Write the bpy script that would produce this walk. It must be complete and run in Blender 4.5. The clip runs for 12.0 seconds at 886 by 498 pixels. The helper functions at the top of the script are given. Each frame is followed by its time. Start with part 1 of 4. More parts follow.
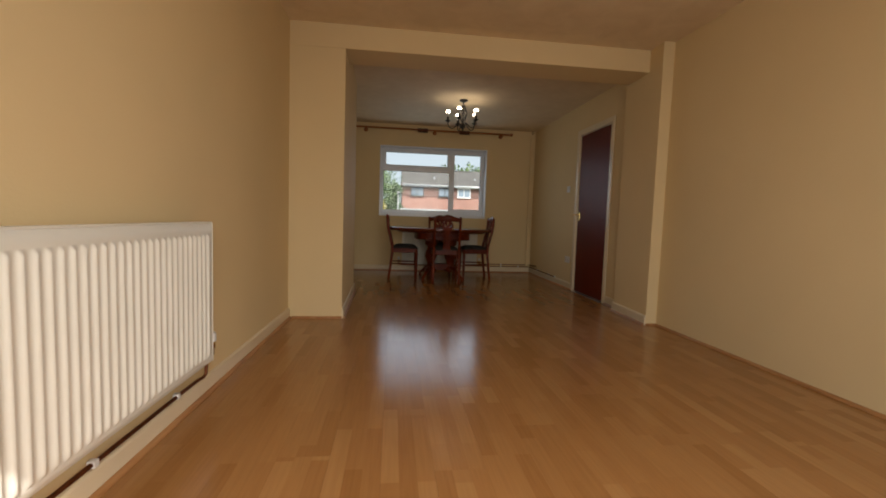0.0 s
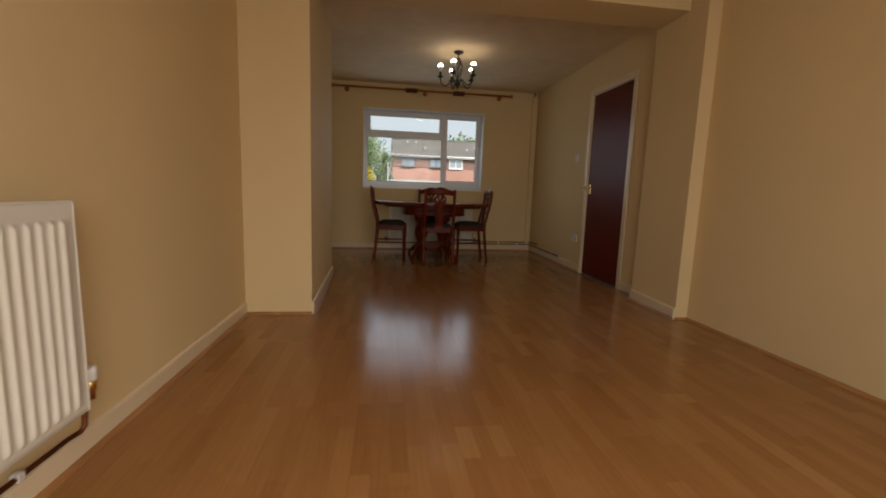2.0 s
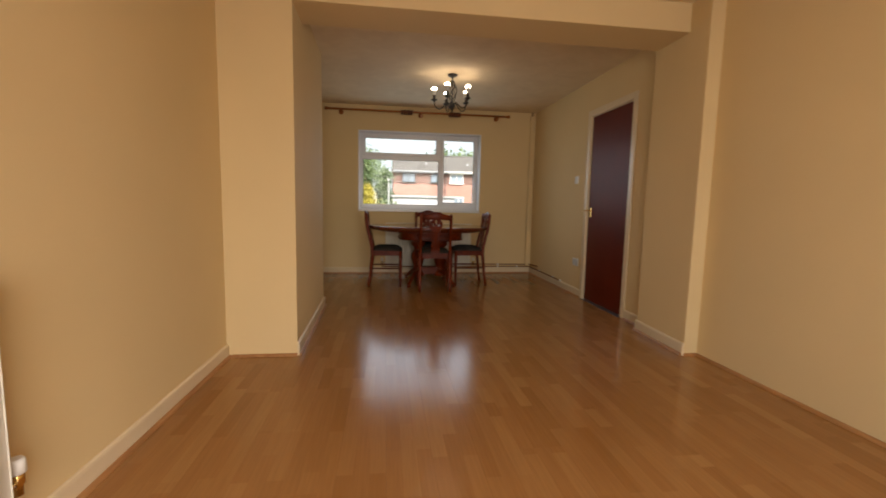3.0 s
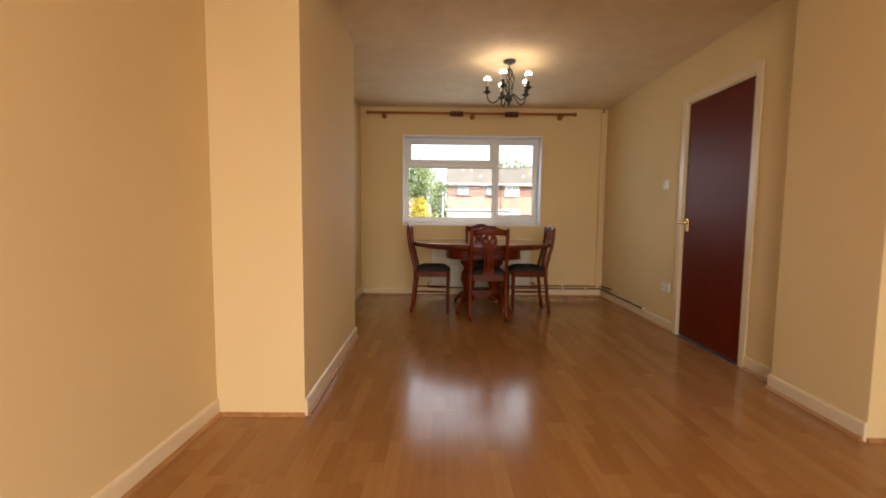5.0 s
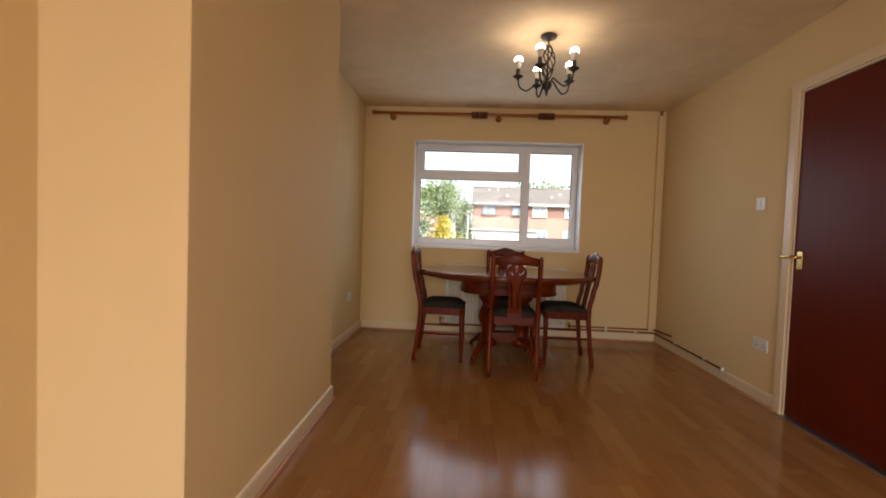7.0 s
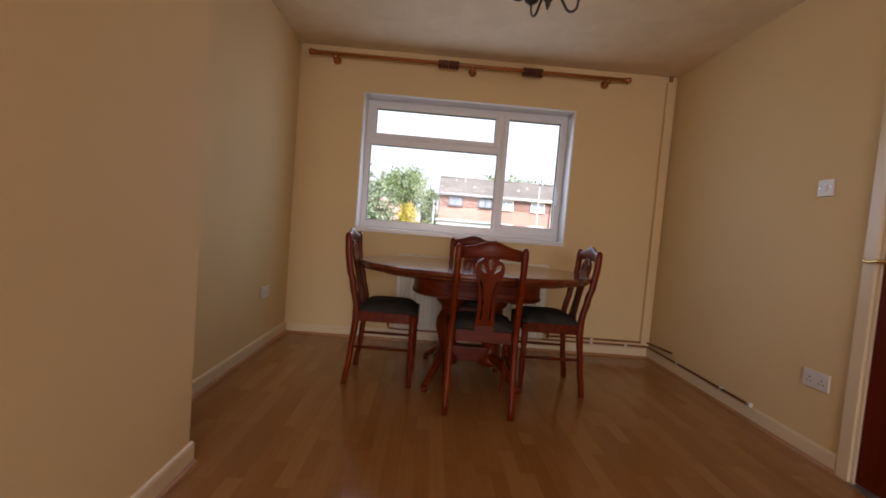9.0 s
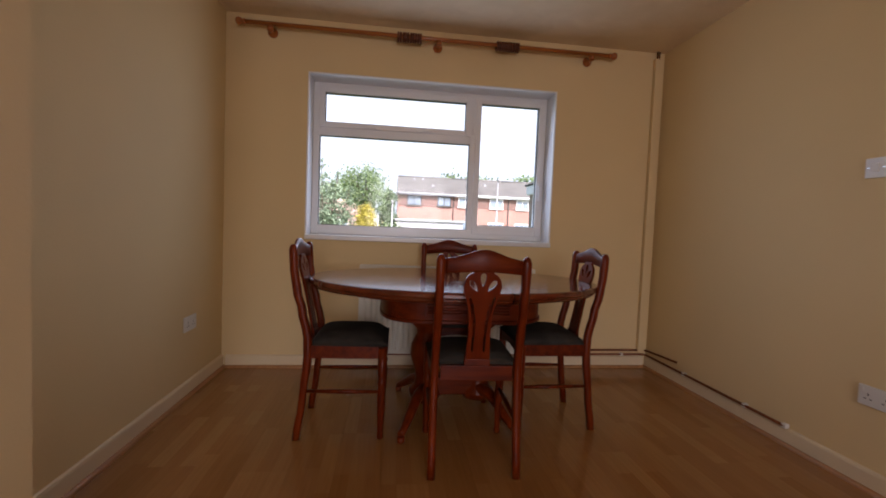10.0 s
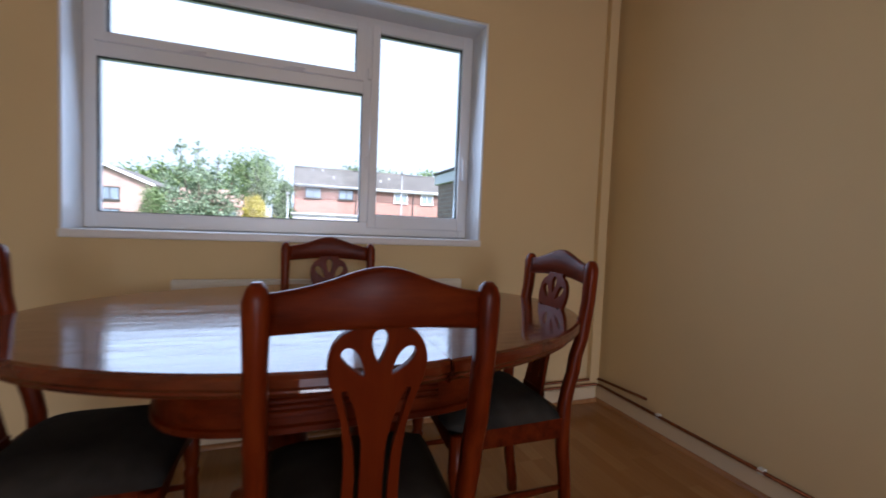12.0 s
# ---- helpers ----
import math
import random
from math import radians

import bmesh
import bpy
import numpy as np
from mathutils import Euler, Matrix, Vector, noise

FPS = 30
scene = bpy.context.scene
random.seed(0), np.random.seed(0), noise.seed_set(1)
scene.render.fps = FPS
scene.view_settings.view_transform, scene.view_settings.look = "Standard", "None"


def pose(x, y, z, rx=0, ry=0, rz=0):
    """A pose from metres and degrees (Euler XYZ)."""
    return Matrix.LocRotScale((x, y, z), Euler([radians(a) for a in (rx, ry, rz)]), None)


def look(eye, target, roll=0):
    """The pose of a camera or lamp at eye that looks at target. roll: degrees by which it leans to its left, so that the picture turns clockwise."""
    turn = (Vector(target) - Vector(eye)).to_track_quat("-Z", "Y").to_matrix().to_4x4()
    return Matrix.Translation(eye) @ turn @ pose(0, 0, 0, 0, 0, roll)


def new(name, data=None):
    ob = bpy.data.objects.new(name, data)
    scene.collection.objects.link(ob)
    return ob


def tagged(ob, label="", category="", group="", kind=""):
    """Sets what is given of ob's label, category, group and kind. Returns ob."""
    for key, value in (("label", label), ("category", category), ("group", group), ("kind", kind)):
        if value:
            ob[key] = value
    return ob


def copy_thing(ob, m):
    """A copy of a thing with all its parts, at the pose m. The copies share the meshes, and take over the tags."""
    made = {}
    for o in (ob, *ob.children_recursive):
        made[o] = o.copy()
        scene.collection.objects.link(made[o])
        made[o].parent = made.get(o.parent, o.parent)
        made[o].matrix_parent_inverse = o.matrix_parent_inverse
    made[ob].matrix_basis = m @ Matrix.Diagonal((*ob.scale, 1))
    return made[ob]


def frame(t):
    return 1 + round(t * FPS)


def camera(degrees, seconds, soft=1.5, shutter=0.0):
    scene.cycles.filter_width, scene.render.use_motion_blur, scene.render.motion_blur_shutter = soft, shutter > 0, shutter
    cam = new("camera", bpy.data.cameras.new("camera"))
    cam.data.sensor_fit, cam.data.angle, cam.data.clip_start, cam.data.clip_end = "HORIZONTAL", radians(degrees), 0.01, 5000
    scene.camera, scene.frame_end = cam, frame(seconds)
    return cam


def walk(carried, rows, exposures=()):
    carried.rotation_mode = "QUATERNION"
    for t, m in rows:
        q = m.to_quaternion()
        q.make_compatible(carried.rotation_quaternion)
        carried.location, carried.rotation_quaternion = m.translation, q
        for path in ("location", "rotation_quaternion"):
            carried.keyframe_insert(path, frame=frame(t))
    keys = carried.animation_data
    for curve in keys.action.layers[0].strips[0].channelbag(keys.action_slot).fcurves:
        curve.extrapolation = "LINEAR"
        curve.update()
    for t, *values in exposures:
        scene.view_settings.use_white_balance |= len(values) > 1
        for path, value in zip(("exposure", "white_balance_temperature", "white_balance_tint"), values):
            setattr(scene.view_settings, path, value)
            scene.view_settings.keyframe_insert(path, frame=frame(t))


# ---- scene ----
cam = camera(92.6, 12.0, soft=1.75, shutter=0.4)
PATH = [
    (0, (0.437, 1.414, 0.922), (0.675, 3.395, 0.777), 1.9),
    (0.5, (0.502, 1.548, 0.929), (0.621, 3.54, 0.795), 1.1),
    (1, (0.527, 1.643, 0.953), (0.539, 3.639, 0.837), 1.2),
    (1.5, (0.53, 1.842, 0.885), (0.671, 3.822, 0.635), 1.7),
    (2, (0.512, 2.095, 0.938), (0.793, 4.056, 0.662), 2.0),
    (2.5, (0.52, 2.196, 1.065), (0.903, 4.15, 0.876), 1.6),
    (3, (0.602, 2.27, 1.069), (0.871, 4.24, 0.856), 1.2),
    (3.2, (0.641, 2.316, 1.074), (0.817, 4.299, 0.879), 1.3),
    (4.8, (0.672, 2.95, 1.053), (0.765, 4.943, 0.911), 0.5),
    (5, (0.711, 3.054, 1.061), (0.721, 5.048, 0.906), 0.6),
    (5.5, (0.77, 3.27, 1.07), (0.724, 5.267, 0.965), 2.7),
    (6, (0.729, 3.528, 1.078), (0.826, 5.523, 0.985), 4.2),
    (6.5, (0.731, 3.76, 1.064), (0.815, 5.756, 0.964), 1.6),
    (7, (0.809, 4.037, 1.087), (0.699, 6.033, 1.018), 2.1),
    (7.5, (0.855, 4.262, 1.062), (0.856, 6.26, 0.992), 3.7),
    (7.7, (0.831, 4.359, 1.072), (0.896, 6.355, 0.97), 4.1),
    (9.3, (0.871, 5.183, 1.02), (0.932, 7.18, 0.916), 4.8),
    (9.5, (0.842, 5.3, 1.033), (0.969, 7.294, 0.931), 3.7),
    (10, (0.814, 5.568, 1.049), (1.06, 7.55, 0.952), 2.3),
    (10.5, (0.893, 5.844, 1.041), (1.056, 7.835, 0.941), 1.1),
    (11, (0.98, 6.08, 1.05), (1.103, 8.075, 0.975), 1.6),
    (11.5, (1.004, 6.391, 1.037), (1.395, 8.35, 0.936), 1.9),
    (12, (1.06, 6.612, 1.033), (1.741, 8.489, 0.93), 2.3),
]
EXPOSURES = [(0, 0.89, 6500, 12), (1.0, 0.83, 6600, 12), (1.5, 0.72, 6680, 12), (2.0, 0.81, 6760, 14), (2.5, 1.24, 6850, 15), (3.2, 1.62, 7000, 16), (4.8, 2.05, 7220, 18), (5.5, 2.05, 7220, 18), (6.5, 1.94, 7000, 20), (7.0, 1.90, 6850, 21), (7.7, 1.82, 6700, 24), (9.3, 1.77, 6450, 27), (10.0, 1.67, 6250, 27), (11.0, 1.60, 5950, 26), (12.0, 1.67, 5600, 21)]
walk(cam, [(t, look(eye, target, roll)) for t, eye, target, roll in PATH], exposures=EXPOSURES)

# ---- light ----
SUN_EL, SUN_AZ = 44.0, 30.0          # degrees up; degrees from straight behind, towards +x
world = bpy.data.worlds.new("sky")
scene.world = world
world.use_nodes = True
wn = world.node_tree.nodes
sky = wn.new("ShaderNodeTexSky")
sky.sky_type = "NISHITA"
sky.sun_disc = False
sky.sun_elevation = radians(SUN_EL)
sky.sun_rotation = radians(180 - SUN_AZ)
sky.air_density, sky.dust_density, sky.ozone_density = 1.0, 3.0, 1.0
wn["Background"].inputs["Strength"].default_value = 0.15
world.node_tree.links.new(sky.outputs["Color"], wn["Background"].inputs["Color"])

sun = new("sun", bpy.data.lights.new("sun", "SUN"))
sun.data.energy, sun.data.angle, sun.data.color = 2.4, radians(0.5), (1.0, 0.96, 0.90)
to_sun = Vector((math.sin(radians(SUN_AZ)) * math.cos(radians(SUN_EL)), -math.cos(radians(SUN_AZ)) * math.cos(radians(SUN_EL)), math.sin(radians(SUN_EL))))
sun.matrix_world = look(to_sun * 60, (0, 0, 0))


def window_lamp(name, eye, target, w, h, power, color, spread=180):
    lamp = new(name, bpy.data.lights.new(name, "AREA"))
    lamp.data.shape, lamp.data.size, lamp.data.size_y = "RECTANGLE", w, h
    lamp.data.energy, lamp.data.color, lamp.data.spread = power, color, radians(spread)
    lamp.matrix_world = look(eye, target)
    return lamp


# the sky's light through the patio doors behind the walker and through the dining window
window_lamp("patio_sky", (1.15, 0.62, 1.40), (1.32, 1.62, 0.62), 2.0, 1.9, 23.0, (0.97, 0.975, 0.93), 160)
window_lamp("dining_sky", (1.12, 8.878, 1.55), (1.12, 6.0, 1.05), 1.68, 1.0, 2.8, (0.62, 0.80, 1.0), 165)

# ---- materials ----
def mat(name):
    m = bpy.data.materials.new(name)
    m.use_nodes = True
    return m, m.node_tree.nodes, m.node_tree.links, m.node_tree.nodes["Principled BSDF"]


def noise_node(n, l, scale, detail=4.0, rough=0.55, stretch=None, coord="Object"):
    tc = n.new("ShaderNodeTexCoord")
    t = n.new("ShaderNodeTexNoise")
    t.inputs["Scale"].default_value, t.inputs["Detail"].default_value, t.inputs["Roughness"].default_value = scale, detail, rough
    if stretch:
        mp = n.new("ShaderNodeMapping")
        mp.inputs["Scale"].default_value = stretch
        l.new(tc.outputs[coord], mp.inputs["Vector"])
        l.new(mp.outputs["Vector"], t.inputs["Vector"])
    else:
        l.new(tc.outputs[coord], t.inputs["Vector"])
    return t


def ramp(n, l, source, stops):
    r = n.new("ShaderNodeValToRGB")
    while len(r.color_ramp.elements) < len(stops):
        r.color_ramp.elements.new(0.5)
    for e, (p, c) in zip(r.color_ramp.elements, stops):
        e.position, e.color = p, (*c, 1)
    l.new(source, r.inputs["Fac"])
    return r


def bump(n, l, height, b, strength, distance):
    bn = n.new("ShaderNodeBump")
    bn.inputs["Strength"].default_value, bn.inputs["Distance"].default_value = strength, distance
    l.new(height, bn.inputs["Height"])
    l.new(bn.outputs["Normal"], b.inputs["Normal"])
    return bn


def painted(name, color, rough=0.6, spread=0.04, grain=120.0, depth=0.0006, blotch=1.3, spec=0.3):
    """Paint with faint large blotches, and a fine roller or brush grain."""
    m, n, l, b = mat(name)
    big = noise_node(n, l, blotch, 3.0)
    lo = tuple(c * (1 - spread) for c in color)
    hi = tuple(min(1, c * (1 + spread)) for c in color)
    r = ramp(n, l, big.outputs["Fac"], [(0.3, lo), (0.7, hi)])
    l.new(r.outputs["Color"], b.inputs["Base Color"])
    fine = noise_node(n, l, grain, 3.0)
    bump(n, l, fine.outputs["Fac"], b, 0.5, depth)
    b.inputs["Roughness"].default_value = rough
    b.inputs["Specular IOR Level"].default_value = spec
    return m


def wood(name, dark, mid, light, rough=0.35, stretch=(1.5, 14, 14), scale=2.4, coat=0.0, depth=0.0004, spec=0.4):
    m, n, l, b = mat(name)
    g = noise_node(n, l, scale, 6.0, 0.6, stretch)
    big = noise_node(n, l, 2.2, 2.0)
    r = ramp(n, l, g.outputs["Fac"], [(0.28, dark), (0.5, mid), (0.75, light)])
    mix = n.new("ShaderNodeMix")
    mix.data_type, mix.blend_type = "RGBA", "MULTIPLY"
    mix.inputs["Factor"].default_value = 0.35
    r2 = ramp(n, l, big.outputs["Fac"], [(0.3, (0.6, 0.6, 0.6)), (0.7, (1, 1, 1))])
    l.new(r.outputs["Color"], mix.inputs["A"])
    l.new(r2.outputs["Color"], mix.inputs["B"])
    l.new(mix.outputs["Result"], b.inputs["Base Color"])
    bump(n, l, g.outputs["Fac"], b, 0.35, depth)
    b.inputs["Roughness"].default_value = rough
    b.inputs["Specular IOR Level"].default_value = spec
    b.inputs["Coat Weight"].default_value = coat
    b.inputs["Coat Roughness"].default_value = 0.12
    return m


def metal(name, color, rough, spread=0.15):
    m, n, l, b = mat(name)
    t = noise_node(n, l, 30.0, 4.0)
    r = ramp(n, l, t.outputs["Fac"], [(0.3, tuple(c * (1 - spread) for c in color)), (0.7, color)])
    l.new(r.outputs["Color"], b.inputs["Base Color"])
    b.inputs["Metallic"].default_value, b.inputs["Roughness"].default_value = 1.0, rough
    return m


WALL = painted("cream_wall_paint", (0.690, 0.536, 0.292), 0.75, 0.035, 90, 0.0012, 0.9, 0.2)
WHITE_TRIM = painted("cream_gloss_trim", (0.70, 0.585, 0.395), 0.3, 0.03, 160, 0.0003, 3.0, 0.5)
UPVC = painted("white_upvc", (0.76, 0.77, 0.78), 0.28, 0.015, 200, 0.0001, 4.0, 0.5)
RAD = painted("radiator_enamel", (0.70, 0.685, 0.60), 0.3, 0.02, 200, 0.0001, 5.0, 0.5)
PLASTIC = painted("white_plastic", (0.68, 0.67, 0.63), 0.35, 0.02, 240, 0.0001, 6.0, 0.5)
DARK_PLASTIC = painted("dark_rubber", (0.03, 0.03, 0.03), 0.5, 0.1, 200, 0.0001, 6.0)
CHERRY = wood("cherry_varnish", (0.066, 0.0075, 0.0010), (0.140, 0.0180, 0.0020), (0.210, 0.036, 0.0040), 0.30, (12, 12, 1.6), 2.6, 0.0, 0.0005, 0.16)
CHERRY_FLAT = wood("cherry_varnish_long_grain", (0.052, 0.0058, 0.0008), (0.112, 0.0142, 0.0016), (0.170, 0.029, 0.0032), 0.34, (1.6, 12, 12), 2.6, 0.0, 0.0005, 0.13)
PINE = wood("orange_pine", (0.28, 0.075, 0.012), (0.37, 0.112, 0.020), (0.45, 0.16, 0.034), 0.35, (1.5, 16, 16), 3.0, 0.3)
PINE_DARK = wood("dark_pine_ring", (0.08, 0.018, 0.006), (0.12, 0.030, 0.009), (0.17, 0.048, 0.014), 0.4, (8, 8, 8), 4.0, 0.2)
BEAD = wood("beech_bead", (0.30, 0.135, 0.048), (0.40, 0.19, 0.07), (0.48, 0.25, 0.10), 0.35, (14, 1.5, 14), 2.4)
DOOR = wood("dark_red_door_veneer", (0.104, 0.0110, 0.0022), (0.118, 0.0130, 0.0026), (0.134, 0.0155, 0.0032), 0.40, (16, 16, 1.0), 2.0, 0.0, 0.0003, 0.15)
COPPER = metal("aged_copper", (0.24, 0.090, 0.045), 0.42, 0.40)
BRASS = metal("brass", (0.80, 0.56, 0.22), 0.22)
CHROME = metal("chrome", (0.75, 0.76, 0.78), 0.15)
IRON = painted("black_wrought_iron", (0.022, 0.020, 0.018), 0.45, 0.25, 60, 0.0008, 8.0, 0.5)
THRESHOLD = metal("grey_aluminium_strip", (0.42, 0.43, 0.46), 0.4)


def ceiling_material():
    """Cream stippled ceiling with broad swirls."""
    m, n, l, b = mat("textured_ceiling_paint")
    t = noise_node(n, l, 5.0, 5.0, 0.55)
    t.inputs["Distortion"].default_value = 0.7
    r = ramp(n, l, t.outputs["Fac"], [(0.3, (0.69, 0.55, 0.35)), (0.7, (0.77, 0.63, 0.42))])
    l.new(r.outputs["Color"], b.inputs["Base Color"])
    bump(n, l, t.outputs["Fac"], b, 0.6, 0.010)
    b.inputs["Roughness"].default_value = 0.75
    return m


def floor_material():
    """Three-strip beech laminate; strips run along each board's own length."""
    m, n, l, b = mat("beech_laminate")
    tc, info = n.new("ShaderNodeTexCoord"), n.new("ShaderNodeObjectInfo")
    shift = n.new("ShaderNodeCombineXYZ")
    mul = n.new("ShaderNodeMath")
    mul.operation, mul.inputs[1].default_value = "MULTIPLY", 37.0
    l.new(info.outputs["Random"], mul.inputs[0])
    l.new(mul.outputs[0], shift.inputs[0])
    l.new(mul.outputs[0], shift.inputs[2])
    add = n.new("ShaderNodeVectorMath")
    l.new(tc.outputs["Object"], add.inputs[0])
    l.new(shift.outputs[0], add.inputs[1])
    br = n.new("ShaderNodeTexBrick")
    br.offset, br.offset_frequency, br.squash = 0.37, 2, 1.0
    for key, v in (("Scale", 1.0), ("Mortar Size", 0.0001), ("Mortar Smooth", 0.3), ("Bias", 0.0), ("Brick Width", 0.47), ("Row Height", 0.065)):
        br.inputs[key].default_value = v
    br.inputs["Color1"].default_value = (0.0, 0.0, 0.0, 1)
    br.inputs["Color2"].default_value = (1.0, 1.0, 1.0, 1)
    br.inputs["Mortar"].default_value = (0.4, 0.4, 0.4, 1)
    l.new(add.outputs[0], br.inputs["Vector"])
    tone = ramp(n, l, br.outputs["Color"], [(0.0, (0.300, 0.138, 0.041)), (0.45, (0.332, 0.157, 0.050)), (0.8, (0.352, 0.172, 0.057)), (1.0, (0.380, 0.192, 0.067))])
    mp = n.new("ShaderNodeMapping")
    mp.inputs["Scale"].default_value = (2.0, 38.0, 1.0)
    l.new(add.outputs[0], mp.inputs["Vector"])
    g = n.new("ShaderNodeTexNoise")
    g.inputs["Scale"].default_value, g.inputs["Detail"].default_value = 2.2, 6.0
    l.new(mp.outputs[0], g.inputs["Vector"])
    gr = ramp(n, l, g.outputs["Fac"], [(0.3, (0.88, 0.87, 0.86)), (0.65, (1, 1, 1))])
    mix = n.new("ShaderNodeMix")
    mix.data_type, mix.blend_type = "RGBA", "MULTIPLY"
    mix.inputs["Factor"].default_value = 0.8
    l.new(tone.outputs["Color"], mix.inputs["A"])
    l.new(gr.outputs["Color"], mix.inputs["B"])
    l.new(mix.outputs["Result"], b.inputs["Base Color"])
    wear = noise_node(n, l, 11.0, 4.0, 0.6)
    rr = n.new("ShaderNodeMapRange")
    rr.inputs["To Min"].default_value, rr.inputs["To Max"].default_value = 0.12, 0.22
    l.new(wear.outputs["Fac"], rr.inputs["Value"])
    l.new(rr.outputs["Result"], b.inputs["Roughness"])
    b.inputs["Specular IOR Level"].default_value = 0.30
    bump(n, l, wear.outputs["Fac"], b, 0.12, 0.0024)
    return m


def tabletop_material():
    """Glossy mahogany; the lacquer has sunk along the grain and carries old wiping marks."""
    m, n, l, b = mat("mahogany_table_top")
    g = noise_node(n, l, 2.2, 6.0, 0.6, (1.4, 13, 10))
    r = ramp(n, l, g.outputs["Fac"], [(0.28, (0.070, 0.0115, 0.0035)), (0.5, (0.118, 0.021, 0.0058)), (0.75, (0.170, 0.036, 0.010))])
    l.new(r.outputs["Color"], b.inputs["Base Color"])
    wipe = noise_node(n, l, 3.2, 5.0, 0.65, (1.6, 7.0, 1.0))
    wipe.inputs["Distortion"].default_value = 1.4
    rr = n.new("ShaderNodeMapRange")
    rr.inputs["From Min"].default_value, rr.inputs["From Max"].default_value = 0.35, 0.7
    rr.inputs["To Min"].default_value, rr.inputs["To Max"].default_value = 0.06, 0.17
    l.new(wipe.outputs["Fac"], rr.inputs["Value"])
    l.new(rr.outputs["Result"], b.inputs["Roughness"])
    add = n.new("ShaderNodeMath")
    l.new(g.outputs["Fac"], add.inputs[0])
    l.new(wipe.outputs["Fac"], add.inputs[1])
    bump(n, l, add.outputs[0], b, 0.32, 0.0028)
    b.inputs["Specular IOR Level"].default_value = 0.55
    b.inputs["Coat Weight"].default_value, b.inputs["Coat Roughness"].default_value = 0.35, 0.04
    return m


def glass_material():
    m = bpy.data.materials.new("window_glass")
    m.use_nodes = True
    n, l = m.node_tree.nodes, m.node_tree.links
    n.clear()
    out, mix = n.new("ShaderNodeOutputMaterial"), n.new("ShaderNodeMixShader")
    tr, gl, fr = n.new("ShaderNodeBsdfTransparent"), n.new("ShaderNodeBsdfGlossy"), n.new("ShaderNodeFresnel")
    gl.inputs["Roughness"].default_value = 0.01
    tr.inputs["Color"].default_value = (0.96, 0.98, 0.97, 1)
    fr.inputs["IOR"].default_value = 1.2
    l.new(fr.outputs[0], mix.inputs[0])
    l.new(tr.outputs[0], mix.inputs[1])
    l.new(gl.outputs[0], mix.inputs[2])
    l.new(mix.outputs[0], out.inputs[0])
    return m


def fabric_material():
    m, n, l, b = mat("dark_woven_seat_fabric")
    t = noise_node(n, l, 420.0, 2.0)
    big = noise_node(n, l, 9.0, 3.0)
    r = ramp(n, l, big.outputs["Fac"], [(0.3, (0.025, 0.022, 0.019)), (0.7, (0.048, 0.043, 0.036))])
    l.new(r.outputs["Color"], b.inputs["Base Color"])
    bump(n, l, t.outputs["Fac"], b, 0.6, 0.0012)
    b.inputs["Roughness"].default_value = 0.92
    b.inputs["Specular IOR Level"].default_value = 0.15
    return m


def emissive(name, color, strength):
    m, n, l, b = mat(name)
    b.inputs["Base Color"].default_value = (0.9, 0.9, 0.88, 1)
    b.inputs["Emission Color"].default_value = (*color, 1)
    b.inputs["Emission Strength"].default_value = strength
    return m


def brick_wall_material(name, c1, c2, mortar):
    m, n, l, b = mat(name)
    tc = n.new("ShaderNodeTexCoord")
    sep, comb, add = n.new("ShaderNodeSeparateXYZ"), n.new("ShaderNodeCombineXYZ"), n.new("ShaderNodeMath")
    l.new(tc.outputs["Object"], sep.inputs[0])
    l.new(sep.outputs[0], add.inputs[0])
    l.new(sep.outputs[1], add.inputs[1])
    l.new(add.outputs[0], comb.inputs[0])
    l.new(sep.outputs[2], comb.inputs[1])
    br = n.new("ShaderNodeTexBrick")
    for key, v in (("Scale", 1.0), ("Mortar Size", 0.006), ("Brick Width", 0.225), ("Row Height", 0.075)):
        br.inputs[key].default_value = v
    br.inputs["Color1"].default_value, br.inputs["Color2"].default_value = (*c1, 1), (*c2, 1)
    br.inputs["Mortar"].default_value = (*mortar, 1)
    l.new(comb.outputs[0], br.inputs["Vector"])
    big = noise_node(n, l, 0.5, 4.0)
    r = ramp(n, l, big.outputs["Fac"], [(0.3, (0.82, 0.80, 0.80)), (0.7, (1, 1, 1))])
    mix = n.new("ShaderNodeMix")
    mix.data_type, mix.blend_type = "RGBA", "MULTIPLY"
    mix.inputs["Factor"].default_value = 1.0
    l.new(br.outputs["Color"], mix.inputs["A"])
    l.new(r.outputs["Color"], mix.inputs["B"])
    l.new(mix.outputs["Result"], b.inputs["Base Color"])
    bump(n, l, br.outputs["Fac"], b, -0.4, 0.008)
    b.inputs["Roughness"].default_value = 0.9
    return m


def leaf_material(name, lo, hi):
    m, n, l, b = mat(name)
    geo = n.new("ShaderNodeNewGeometry")
    r = ramp(n, l, geo.outputs["Random Per Island"], [(0.0, lo), (1.0, hi)])
    l.new(r.outputs["Color"], b.inputs["Base Color"])
    b.inputs["Roughness"].default_value = 0.6
    b.inputs["Subsurface Weight"].default_value = 0.0
    return m


